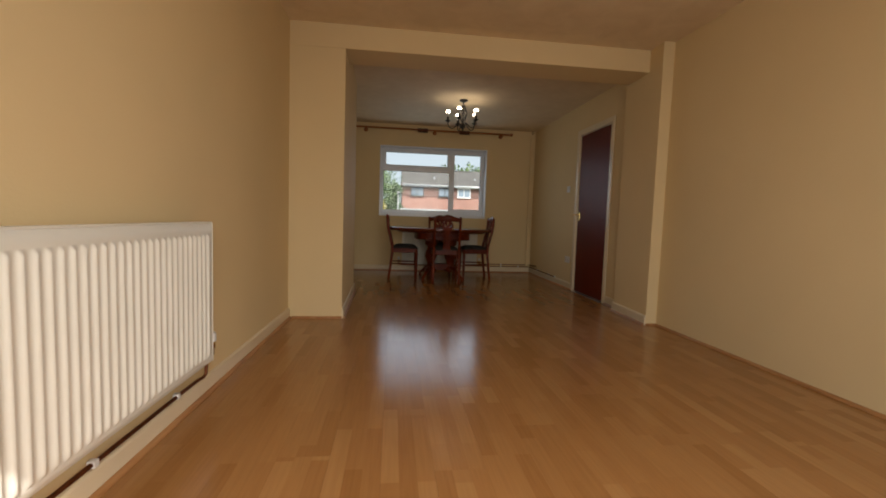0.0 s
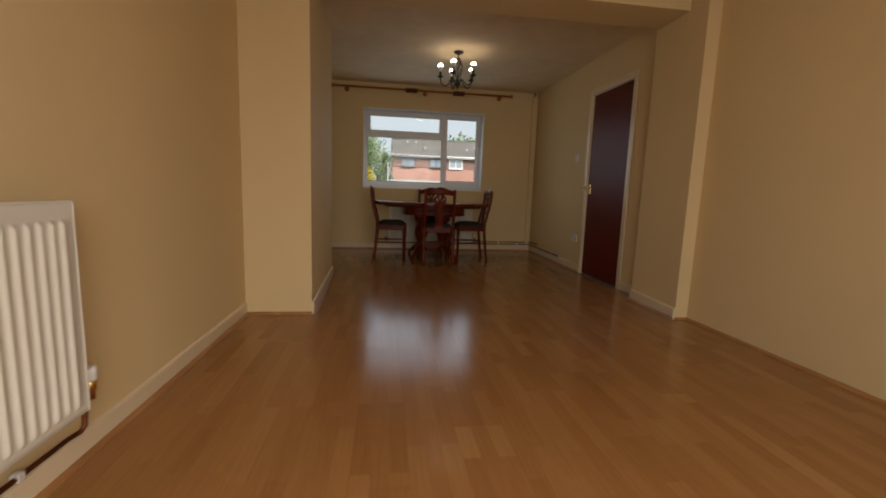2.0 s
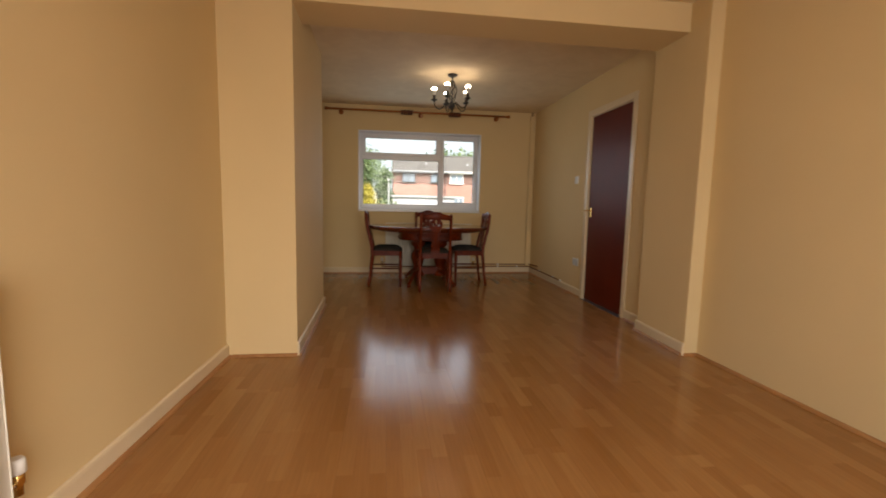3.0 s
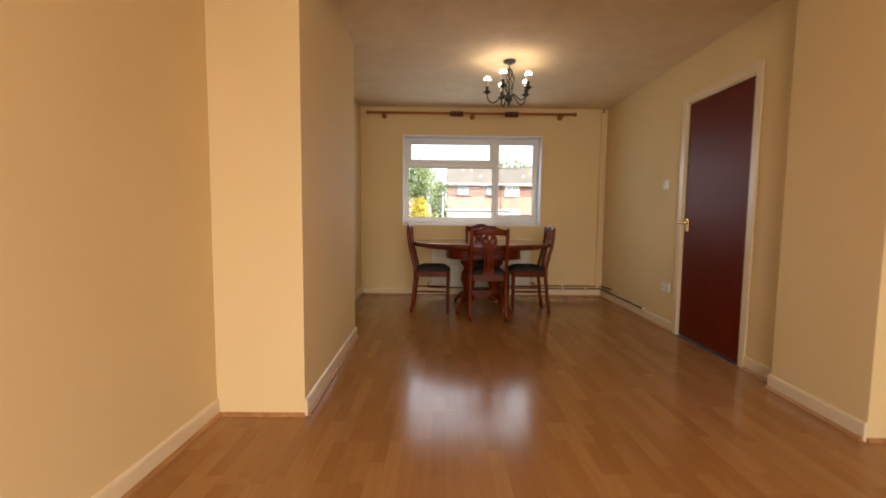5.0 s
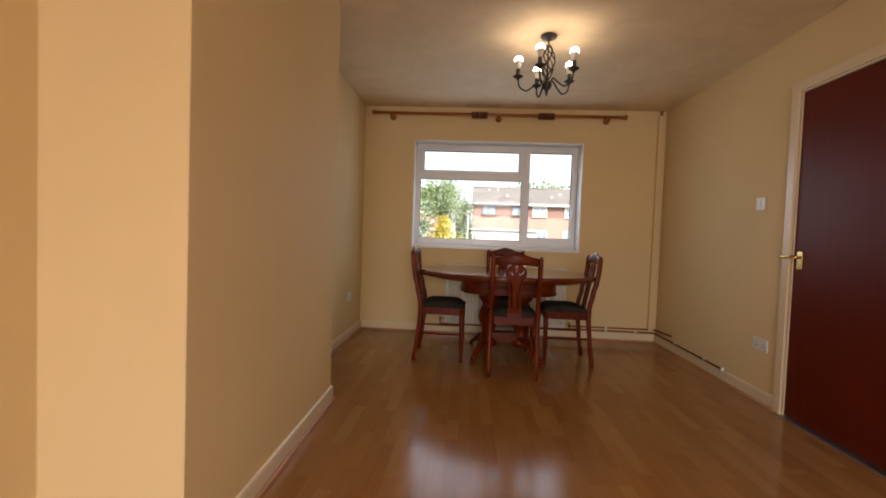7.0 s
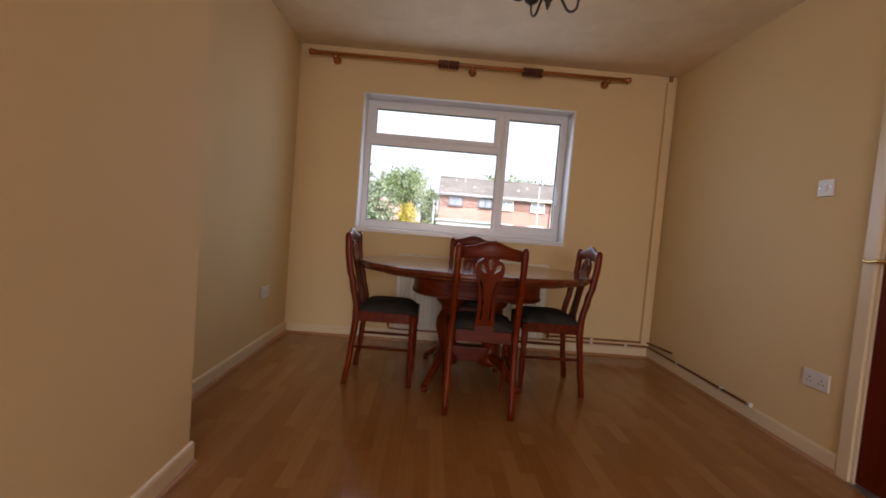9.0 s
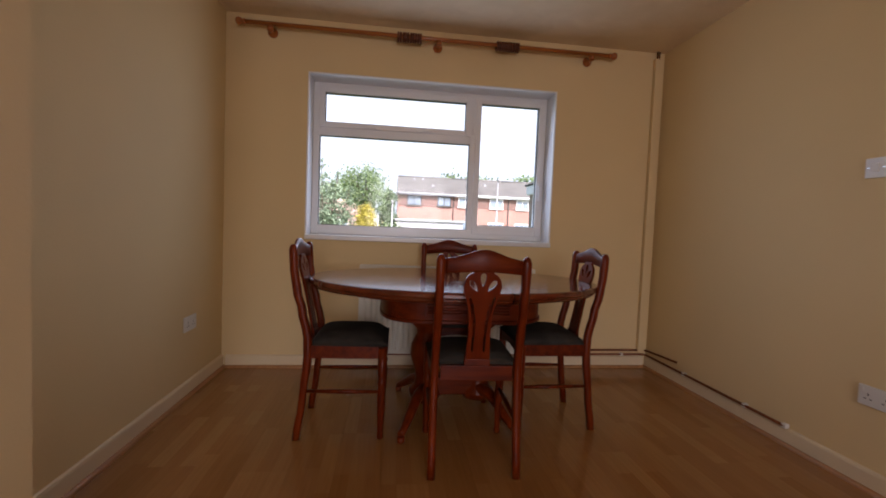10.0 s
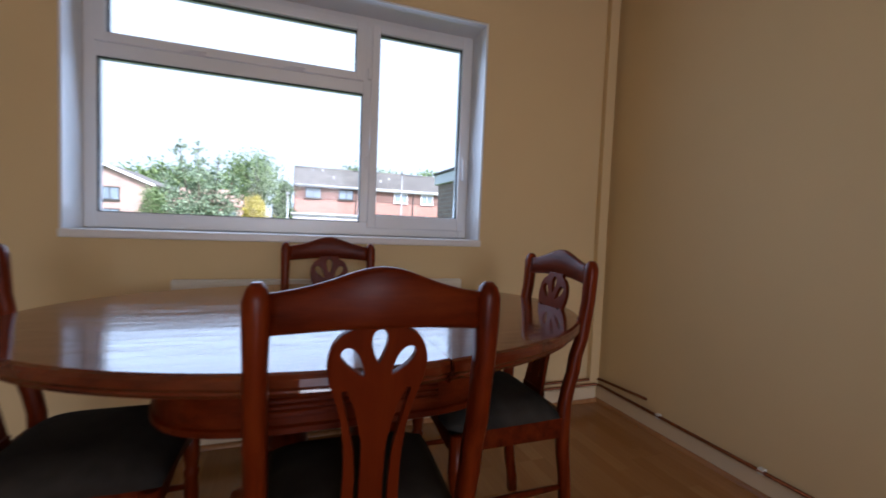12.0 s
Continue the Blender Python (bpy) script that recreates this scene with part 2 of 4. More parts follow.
CEIL = ceiling_material()
FLOOR = floor_material()
GLASS = glass_material()
TABLETOP = tabletop_material()
CHERRY_SPLAT = wood("cherry_varnish_splat", (0.100, 0.0120, 0.0014), (0.140, 0.0180, 0.0020), (0.175, 0.027, 0.0030), 0.30, (12, 1.2, 12), 2.6, 0.0, 0.0005, 0.16)
FABRIC = fabric_material()
BULB = emissive("lit_bulb_glass", (1.0, 0.84, 0.63), 7.8)
BRICK = brick_wall_material("orange_brick", (0.39, 0.19, 0.145), (0.44, 0.23, 0.175), (0.42, 0.34, 0.30))
BRICK_PALE = brick_wall_material("pale_pink_brick", (0.44, 0.30, 0.25), (0.50, 0.35, 0.29), (0.50, 0.44, 0.40))
BRICK_DARK = brick_wall_material("brown_brick", (0.19, 0.10, 0.08), (0.24, 0.13, 0.10), (0.25, 0.21, 0.19))
BRICK_TAN = brick_wall_material("tan_brick", (0.27, 0.19, 0.14), (0.33, 0.24, 0.175), (0.34, 0.30, 0.26))
PINK_TILE = painted("pale_pink_roof_tiles", (0.44, 0.31, 0.25), 0.85, 0.14, 6.0, 0.02, 0.9)
ROOF_TILE = painted("brown_roof_tiles", (0.148, 0.142, 0.128), 0.85, 0.15, 6.0, 0.02, 0.7)
GARAGE_WALL = painted("pale_garage_render", (0.46, 0.46, 0.48), 0.8, 0.06, 20, 0.004, 0.6)
RENDERED = painted("pale_render", (0.20, 0.20, 0.21), 0.85, 0.08, 20, 0.004, 0.6)
WHITE_BOARD = painted("white_board", (0.78, 0.78, 0.76), 0.5, 0.04, 40, 0.001, 1.0)
DARK_FRAME = painted("dark_window_frame", (0.06, 0.055, 0.05), 0.5, 0.1, 40, 0.001, 1.0)
BARK = painted("grey_brown_bark", (0.13, 0.10, 0.075), 0.9, 0.25, 14, 0.02, 2.0)
GRASS = painted("garden_grass", (0.075, 0.115, 0.035), 0.95, 0.3, 8, 0.02, 0.3)
TARMAC = painted("road_tarmac", (0.06, 0.06, 0.06), 0.9, 0.15, 30, 0.006, 0.4)
GALV = painted("grey_lamp_post", (0.38, 0.39, 0.40), 0.5, 0.08, 40, 0.001, 2.0)
CAR_PAINT = painted("dark_blue_car_paint", (0.05, 0.06, 0.09), 0.2, 0.05, 200, 0.0001, 2.0, 0.6)
# base colour carries the pale blue sky mirrored in these panes
SKY_TONED_GLASS = painted("sky_toned_far_glass", (0.21, 0.27, 0.33), 0.12, 0.35, 3, 0.0, 0.6, 0.6)
LEAF_A = leaf_material("silver_green_leaves", (0.11, 0.17, 0.095), (0.27, 0.35, 0.22))
LEAF_B = leaf_material("mid_green_leaves", (0.09, 0.15, 0.05), (0.20, 0.28, 0.11))
LEAF_C = leaf_material("dark_green_leaves", (0.055, 0.10, 0.045), (0.13, 0.19, 0.085))
LEAF_GOLD = leaf_material("golden_conifer_leaves", (0.30, 0.26, 0.03), (0.50, 0.43, 0.07))

# ---- mesh helpers ----
def put_box(bm, x0, x1, y0, y1, z0, z1, bevel=0.0):
    made = bmesh.ops.create_cube(bm, size=1.0)["verts"]
    for v in made:
        v.co = Vector((x0 + (v.co.x + 0.5) * (x1 - x0), y0 + (v.co.y + 0.5) * (y1 - y0), z0 + (v.co.z + 0.5) * (z1 - z0)))
    if bevel:
        edges = list({e for v in made for e in v.link_edges})
        bmesh.ops.bevel(bm, geom=edges, offset=bevel, segments=2, profile=0.6, affect="EDGES")
    return bm


def box(x0, x1, y0, y1, z0, z1, bevel=0.0):
    return put_box(bmesh.new(), x0, x1, y0, y1, z0, z1, bevel)


def put_prism(bm, outline, a, b, axis="z"):
    """The outline (a list of 2D points) swept from a to b along the axis."""
    def at(p, h):
        return {"z": (p[0], p[1], h), "y": (p[0], h, p[1]), "x": (h, p[0], p[1])}[axis]
    lo = [bm.verts.new(at(p, a)) for p in outline]
    hi = [bm.verts.new(at(p, b)) for p in outline]
    k = len(outline)
    bm.faces.new(lo[::-1])
    bm.faces.new(hi)
    for i in range(k):
        bm.faces.new((lo[i], lo[(i + 1) % k], hi[(i + 1) % k], hi[i]))
    bmesh.ops.recalc_face_normals(bm, faces=bm.faces)
    return bm


def prism(outline, a, b, axis="z"):
    return put_prism(bmesh.new(), outline, a, b, axis)


def put_tube(bm, points, radius, sides=10, cap=True):
    """A round tube along points; radius is one number or one for each point."""
    pts = [Vector(p) for p in points]
    rs = radius if isinstance(radius, (list, tuple)) else [radius] * len(pts)
    rings, side = [], None
    for i, p in enumerate(pts):
        d = (pts[min(i + 1, len(pts) - 1)] - pts[max(i - 1, 0)]).normalized()
        if side is None:
            side = d.orthogonal().normalized()
        side = (side - d * side.dot(d)).normalized()
        up = d.cross(side)
        rings.append([bm.verts.new(p + (side * math.cos(a) + up * math.sin(a)) * rs[i]) for a in (2 * math.pi * k / sides for k in range(sides))])
    for r0, r1 in zip(rings, rings[1:]):
        for k in range(sides):
            f = bm.faces.new((r0[k], r0[(k + 1) % sides], r1[(k + 1) % sides], r1[k]))
            f.smooth = True
    if cap:
        bm.faces.new(rings[0][::-1])
        bm.faces.new(rings[-1])
    return bm


def tube(points, radius, sides=10):
    return put_tube(bmesh.new(), points, radius, sides)


def put_lathe(bm, profile, sides=20, centre=(0, 0, 0)):
    """Profile: (radius, height) pairs turned about z."""
    cx, cy, cz = centre
    rings = [[bm.verts.new((cx + r * math.cos(2 * math.pi * k / sides), cy + r * math.sin(2 * math.pi * k / sides), cz + z)) for k in range(sides)] for r, z in profile]
    for r0, r1 in zip(rings, rings[1:]):
        for k in range(sides):
            bm.faces.new((r0[k], r0[(k + 1) % sides], r1[(k + 1) % sides], r1[k])).smooth = True
    bm.faces.new(rings[0][::-1])
    bm.faces.new(rings[-1])
    return bm


def lathe(profile, sides=20, centre=(0, 0, 0)):
    return put_lathe(bmesh.new(), profile, sides, centre)


def mesh_of(name, bm, material):
    me = bpy.data.meshes.new(name)
    bm.to_mesh(me)
    bm.free()
    me.materials.append(material)
    return me


def part(name, bm, material, parent, label=""):
    ob = new(name, mesh_of(name, bm, material))
    ob.parent = parent
    return tagged(ob, label)


def thing(name, label, category, at=None, group="", kind=""):
    ob = new(name)
    ob.empty_display_size = 0.1
    if at is not None:
        ob.matrix_world = at
    return tagged(ob, label, category, group, kind)


def structure(name, bm, material, label, category):
    return tagged(new(name, mesh_of(name, bm, material)), label, category, kind="structure")


def spline(points, steps=8):
    """A smooth line through the points."""
    p = [Vector(q) for q in points]
    p = [2 * p[0] - p[1], *p, 2 * p[-1] - p[-2]]
    out = []
    for i in range(1, len(p) - 2):
        for s in range(steps):
            t = s / steps
            a, b, c, d = p[i - 1], p[i], p[i + 1], p[i + 2]
            out.append(0.5 * ((2 * b) + (c - a) * t + (2 * a - 5 * b + 4 * c - d) * t * t + (3 * b - a - 3 * c + d) * t ** 3))
    out.append(p[-2])
    return out

# ---- the rooms: plan in metres ----
BACK_Y, PIER_Y, STUB_Y, WIN_Y = 0.75, 5.222, 6.675, 8.710
LEFT_X, STUB_X, STUB_X1, DINE_X = -0.460, 0.002, -0.026, -0.356
NIB_X, NIB_X1, NIB_Y0, NIB_Y1, DOOR_X = 2.766, 2.794, 5.005, 5.635, 2.884
CEIL_MAIN, CEIL_DINE, BEAM_Z = 2.535, 2.475, 2.338
WX0, WX1, WZ0, WZ1 = 0.197, 2.032, 0.970, 2.120      # dining window opening
FRAME_Y = 8.895
PX0, PX1, PZ1 = 0.10, 2.20, 2.47                     # patio opening behind the walker
DY0, DY1, DZ = 6.052, 6.848, 2.06                    # door leaf


def right_wall_x(y):
    return 2.870 + (NIB_Y0 - y) * 0.015


def left_wall_x(y):
    return LEFT_X - (PIER_Y - y) * 0.016


structure("wall_left", prism([(-0.75, BACK_Y - 0.25), (left_wall_x(BACK_Y - 0.25), BACK_Y - 0.25), (LEFT_X, PIER_Y), (-0.75, PIER_Y)], 0, 2.7), WALL, "long cream painted wall behind the radiator", "wall")
structure("wall_pier", prism([(-0.75, PIER_Y), (STUB_X, PIER_Y), (STUB_X1, STUB_Y), (-0.75, STUB_Y)], 0, 2.7), WALL, "cream painted pier between lounge and dining area", "wall")
structure("wall_dining_left", box(DINE_X - 0.15, DINE_X, STUB_Y, WIN_Y, 0, 2.7), WALL, "cream painted side wall of the dining area", "wall")
structure("wall_right", prism([(right_wall_x(BACK_Y - 0.25), BACK_Y - 0.25), (right_wall_x(BACK_Y - 0.25) + 0.2, BACK_Y - 0.25), (3.15, NIB_Y0), (right_wall_x(NIB_Y0), NIB_Y0)], 0, 2.7), WALL, "long plain cream painted lounge wall", "wall")
structure("wall_nib", prism([(NIB_X, NIB_Y0), (3.1, NIB_Y0), (3.1, NIB_Y1), (NIB_X1, NIB_Y1)], 0, 2.7), WALL, "shallow cream painted nib carrying the beam", "wall")

bm = bmesh.new()
put_box(bm, DOOR_X, DOOR_X + 0.14, NIB_Y1, DY0 - 0.03, 0, 2.7)
put_box(bm, DOOR_X, DOOR_X + 0.14, DY1 + 0.03, WIN_Y, 0, 2.7)
put_box(bm, DOOR_X, DOOR_X + 0.14, DY0 - 0.03, DY1 + 0.03, DZ + 0.03, 2.7)
structure("wall_door", bm, WALL, "cream painted wall with the dark red door", "wall")
structure("wall_hall", box(DOOR_X + 0.6, DOOR_X + 0.7, NIB_Y1, WIN_Y, 0, 2.7), WALL, "plain wall beyond the closed door", "wall")

bm = bmesh.new()
put_box(bm, DINE_X - 0.15, WX0, WIN_Y, WIN_Y + 0.27, -0.4, 2.7)
put_box(bm, WX1, DOOR_X + 0.14, WIN_Y, WIN_Y + 0.27, -0.4, 2.7)
put_box(bm, WX0, WX1, WIN_Y, WIN_Y + 0.27, -0.4, WZ0 - 0.036)
put_box(bm, WX0, WX1, WIN_Y, WIN_Y + 0.27, WZ1, 2.7)
structure("wall_window", bm, WALL, "cream painted end wall with a white window", "wall")

bm = bmesh.new()
put_box(bm, -0.75, PX0, BACK_Y - 0.25, BACK_Y, 0, 2.7)
put_box(bm, PX1, 3.3, BACK_Y - 0.25, BACK_Y, 0, 2.7)
put_box(bm, PX0, PX1, BACK_Y - 0.25, BACK_Y, PZ1, 2.7)
structure("wall_back", bm, WALL, "cream painted back wall with a patio opening", "wall")

structure("ceiling_lounge", box(-0.75, 3.3, BACK_Y - 0.25, PIER_Y + 0.1, CEIL_MAIN, CEIL_MAIN + 0.12), CEIL, "cream textured lounge ceiling", "ceiling")
structure("ceiling_dining", box(-0.75, 3.2, NIB_Y1 - 0.2, WIN_Y + 0.02, CEIL_DINE, CEIL_DINE + 0.14), CEIL, "cream textured dining ceiling with swirled plaster", "ceiling")
structure("beam", box(LEFT_X, NIB_X1 - 0.002, PIER_Y - 0.006, NIB_Y1 - 0.03, BEAM_Z, CEIL_MAIN + 0.01, 0.006), WALL, "boxed cream beam spanning the opening", "beam")
structure("subfloor", box(-0.75, 3.3, BACK_Y - 0.25, WIN_Y + 0.2, -0.15, -0.009), TARMAC, "dark underlay below the laminate boards", "floor")

# ---- skirting boards and beads ----
SK, SKT, BD = 0.092, 0.014, 0.018


def skirting(name, a, b, n, height=SK, bead=True):
    """A board along a to b; n points into the room. A rounded top edge, and a beech quadrant at its foot."""
    a, b, n = Vector((*a, 0)), Vector((*b, 0)), Vector((*n, 0))
    if height:
        prof = [(0, 0), (SKT, 0), (SKT, height - 0.014), (SKT * 0.75, height - 0.004), (SKT * 0.3, height), (0, height)]
        bm = bmesh.new()
        r0 = [bm.verts.new(a + n * d + Vector((0, 0, z))) for d, z in prof]
        r1 = [bm.verts.new(b + n * d + Vector((0, 0, z))) for d, z in prof]
        bm.faces.new(r0)
        bm.faces.new(r1[::-1])
        for i in range(len(prof)):
            j = (i + 1) % len(prof)
            bm.faces.new((r0[i], r0[j], r1[j], r1[i]))
        bmesh.ops.recalc_face_normals(bm, faces=bm.faces)
        structure(name, bm, WHITE_TRIM, "cream gloss skirting board along the wall", "skirting board")
    if bead:
        off = n * ((SKT if height else 0.0) + 0.0005)
        prof = [(0, 0.0)] + [(BD * math.cos(q), BD * math.sin(q)) for q in (0, 0.4, 0.8, 1.2, 1.57)]
        bm = bmesh.new()
        r0 = [bm.verts.new(a + off + n * d + Vector((0, 0, z))) for d, z in prof]
        r1 = [bm.verts.new(b + off + n * d + Vector((0, 0, z))) for d, z in prof]
        bm.faces.new(r0)
        bm.faces.new(r1[::-1])
        for i in range(len(prof)):
            j = (i + 1) % len(prof)
            bm.faces.new((r0[i], r0[j], r1[j], r1[i]))
        bmesh.ops.recalc_face_normals(bm, faces=bm.faces)
        structure("trim_" + name.split("_", 1)[1], bm, BEAD, "beech quadrant bead at the foot of the wall", "floor bead")


skirting("baseboard_left", (left_wall_x(BACK_Y), BACK_Y), (LEFT_X, PIER_Y), tuple(Vector((1, -0.016)).normalized()))
skirting("baseboard_pier", (LEFT_X + SKT + BD, PIER_Y), (STUB_X, PIER_Y), (0, -1), 0)
skirting("baseboard_stub", (STUB_X, PIER_Y), (STUB_X1, STUB_Y + 0.012), tuple(Vector((1, 0.019)).normalized()))
skirting("baseboard_dining_left", (DINE_X, STUB_Y + 0.002), (DINE_X, WIN_Y), (1, 0))
skirting("baseboard_window", (DINE_X + SKT + BD, WIN_Y), (DOOR_X - SKT - BD, WIN_Y), (0, -1), 0.09)
skirting("baseboard_door_far", (DOOR_X, DY1 + 0.075), (DOOR_X, WIN_Y), (-1, 0))
skirting("baseboard_door_near", (DOOR_X, NIB_Y1), (DOOR_X, DY0 - 0.075), (-1, 0))
skirting("baseboard_nib", (NIB_X, NIB_Y0), (NIB_X1, NIB_Y1 + 0.01), tuple(Vector((-1, 0.044)).normalized()))
skirting("baseboard_nib_front", (NIB_X, NIB_Y0), (right_wall_x(NIB_Y0), NIB_Y0), (0, -1), 0)
slope = Vector((-1, -0.015)).normalized()
skirting("baseboard_right", (right_wall_x(BACK_Y), BACK_Y), (right_wall_x(NIB_Y0), NIB_Y0), tuple(slope), 0)


# ---- door ----
def door():
    d = tagged(new("door_1", mesh_of("door_1", box(DOOR_X + 0.006, DOOR_X + 0.046, DY0 + 0.003, DY1 - 0.003, 0.012, DZ - 0.003, 0.002), DOOR)),
               "closed flush door in dark red stained veneer", "door", kind="structure")
    lining = bmesh.new()
    for y0, y1, z0, z1 in ((DY0 - 0.03, DY0, 0, DZ + 0.03), (DY1, DY1 + 0.03, 0, DZ + 0.03), (DY0, DY1, DZ, DZ + 0.03)):
        put_box(lining, DOOR_X - 0.002, DOOR_X + 0.14, y0, y1, z0, z1)
    part("door_lining", lining, WHITE_TRIM, d, "cream painted door lining")
    arch = bmesh.new()
    for y0, y1, z0, z1 in ((DY0 - 0.072, DY0 - 0.012, 0, DZ + 0.072), (DY1 + 0.012, DY1 + 0.072, 0, DZ + 0.072), (DY0 - 0.012, DY1 + 0.012, DZ + 0.012, DZ + 0.072)):
        put_box(arch, DOOR_X - 0.017, DOOR_X - 0.0025, y0, y1, z0, z1, 0.003)
    part("architrave", arch, WHITE_TRIM, d, "cream painted architrave")
    part("threshold_strip", box(DOOR_X - 0.03, DOOR_X + 0.05, DY0, DY1, 0.0, 0.005, 0.0015), THRESHOLD, d, "grey metal threshold strip")
    hy, hz, hx = DY1 - 0.055, 1.005, DOOR_X + 0.006
    plate = part("handle_plate", box(hx - 0.008, hx - 0.0005, hy - 0.021, hy + 0.021, hz - 0.055, hz + 0.055, 0.003), BRASS, d, "polished brass handle plate")
    bm = tube([(hx - 0.004, hy, hz + 0.02), (hx - 0.045, hy, hz + 0.02)], 0.009, 12)
    put_tube(bm, spline([(hx - 0.045, hy - 0.004, hz + 0.02), (hx - 0.05, hy + 0.03, hz + 0.024), (hx - 0.048, hy + 0.07, hz + 0.018), (hx - 0.046, hy + 0.105, hz + 0.022)], 5), [0.0095] * 8 + [0.008] * 7 + [0.006], 10)
    part("lever", bm, BRASS, plate, "curved brass lever")
    for z in (hz - 0.044, hz + 0.048):
        part("screw", lathe([(0.0035, 0), (0.003, 0.0015)], 10), CHROME, plate).matrix_world = pose(hx - 0.008, hy, z, 0, -90, 0)
    for z in (0.25, 1.05, 1.82):
        part("hinge", tube([(DOOR_X - 0.002, DY0 + 0.001, z - 0.04), (DOOR_X - 0.002, DY0 + 0.001, z + 0.04)], 0.0055, 10), BRASS, d, "brass hinge knuckle")


door()


# ---- dining window ----
def ring_frame(x0, x1, z0, z1, w, y0, y1, bevel=0.004, foot=None):
    foot = w if foot is None else foot
    bm = bmesh.new()
    put_box(bm, x0, x0 + w, y0, y1, z0, z1, bevel)
    put_box(bm, x1 - w, x1, y0, y1, z0, z1, bevel)
    put_box(bm, x0 + w, x1 - w, y0, y1, z0, z0 + foot, bevel)
    put_box(bm, x0 + w, x1 - w, y0, y1, z1 - w, z1, bevel)
    return bm


def window():
    w = thing("window_1", "white plastic casement window with a top vent", "window", kind="structure")
    fy0, fy1 = FRAME_Y, FRAME_Y + 0.07
    fx0, fx1, fz0, fz1 = 0.207, 2.022, 0.972, 2.112
    mx, tz = 1.440, 1.752
    frame_ob = part("window_frame", ring_frame(fx0, fx1, fz0, fz1, 0.048, fy0, fy1, 0.004, 0.070), UPVC, w, "white outer frame")
    part("mullion", box(mx - 0.034, mx + 0.034, fy0, fy1, fz0 + 0.070, fz1 - 0.048, 0.004), UPVC, w)
    part("transom", box(fx0 + 0.048, mx - 0.034, fy0, fy1, tz - 0.034, tz + 0.034, 0.004), UPVC, w)
    vent = part("top_vent", ring_frame(0.250, 1.409, tz + 0.026, fz1 - 0.034, 0.042, fy0 - 0.014, fy1 - 0.01, 0.005), UPVC, w, "white top-hung vent sash")
    case = part("casement", ring_frame(1.447, 2.002, fz0 + 0.040, fz1 - 0.032, 0.042, fy0 - 0.014, fy1 - 0.01, 0.005, 0.072), UPVC, w, "white side-hung casement sash")

    def pane(x0, x1, z0, z1, parent):
        g = part("pane", box(x0, x1, fy0 + 0.028, fy0 + 0.032, z0, z1), GLASS, parent, "clear glass pane")
        g.visible_shadow = False
        gasket = ring_frame(x0 - 0.002, x1 + 0.002, z0 - 0.002, z1 + 0.002, 0.006, fy0 + 0.008, fy0 + 0.026, 0)
        part("gasket", gasket, DARK_PLASTIC, parent, "black rubber gasket")

    pane(0.292, 1.367, tz + 0.068, fz1 - 0.076, vent)
    pane(1.489, 1.960, fz0 + 0.112, fz1 - 0.074, case)
    pane(fx0 + 0.048, mx - 0.034, fz0 + 0.070, tz - 0.034, frame_ob)
    for hx in (fx0 + 0.42, mx - 0.38):
        bm = box(hx - 0.045, hx + 0.045, fy0 - 0.026, fy0 - 0.014, tz + 0.030, tz + 0.046, 0.004)
        put_box(bm, hx - 0.02, hx + 0.055, fy0 - 0.038, fy0 - 0.026, tz + 0.034, tz + 0.046, 0.004)
        part("vent_handle", bm, UPVC, vent, "small white vent handle")
    for hz in (1.36, 1.82):
        part("hinge", box(mx - 0.012, mx + 0.006, fy0 - 0.018, fy0 - 0.001, hz - 0.03, hz + 0.03, 0.003), UPVC, case, "grey-white hinge cover")
    part("casement_handle", put_box(box(1.968, 1.990, fy0 - 0.026, fy0 - 0.014, 1.36, 1.44, 0.004), 1.971, 1.987, fy0 - 0.045, fy0 - 0.026, 1.30, 1.42, 0.005), UPVC, case, "white lever handle")
    reveal = bmesh.new()
    put_box(reveal, WX0, WX0 + 0.010, WIN_Y + 0.004, FRAME_Y, WZ0, WZ1)
    put_box(reveal, WX1 - 0.010, WX1, WIN_Y + 0.004, FRAME_Y, WZ0, WZ1)
    put_box(reveal, WX0 + 0.010, WX1 - 0.010, WIN_Y + 0.004, FRAME_Y, WZ1 - 0.010, WZ1)
    part("reveal_lining", reveal, UPVC, w, "white painted reveal")
    part("window_sill", box(WX0, WX1, WIN_Y - 0.016, FRAME_Y, WZ0 - 0.036, WZ0 - 0.001, 0.006), UPVC, w, "white window board")
    part("outer_sill", box(WX0 - 0.02, WX1 + 0.02, FRAME_Y + 0.07, FRAME_Y + 0.16, WZ0 - 0.03, WZ0 + 0.012, 0.004), UPVC, w)


window()


def patio_door():
    w = thing("window_2", "white plastic sliding patio door", "patio door", kind="structure")
    part("window_frame", ring_frame(PX0, PX1, 0.0, PZ1, 0.06, BACK_Y - 0.17, BACK_Y - 0.09), UPVC, w)
    part("mullion", box(1.12, 1.18, BACK_Y - 0.165, BACK_Y - 0.095, 0.06, PZ1 - 0.06, 0.004), UPVC, w)


patio_door()


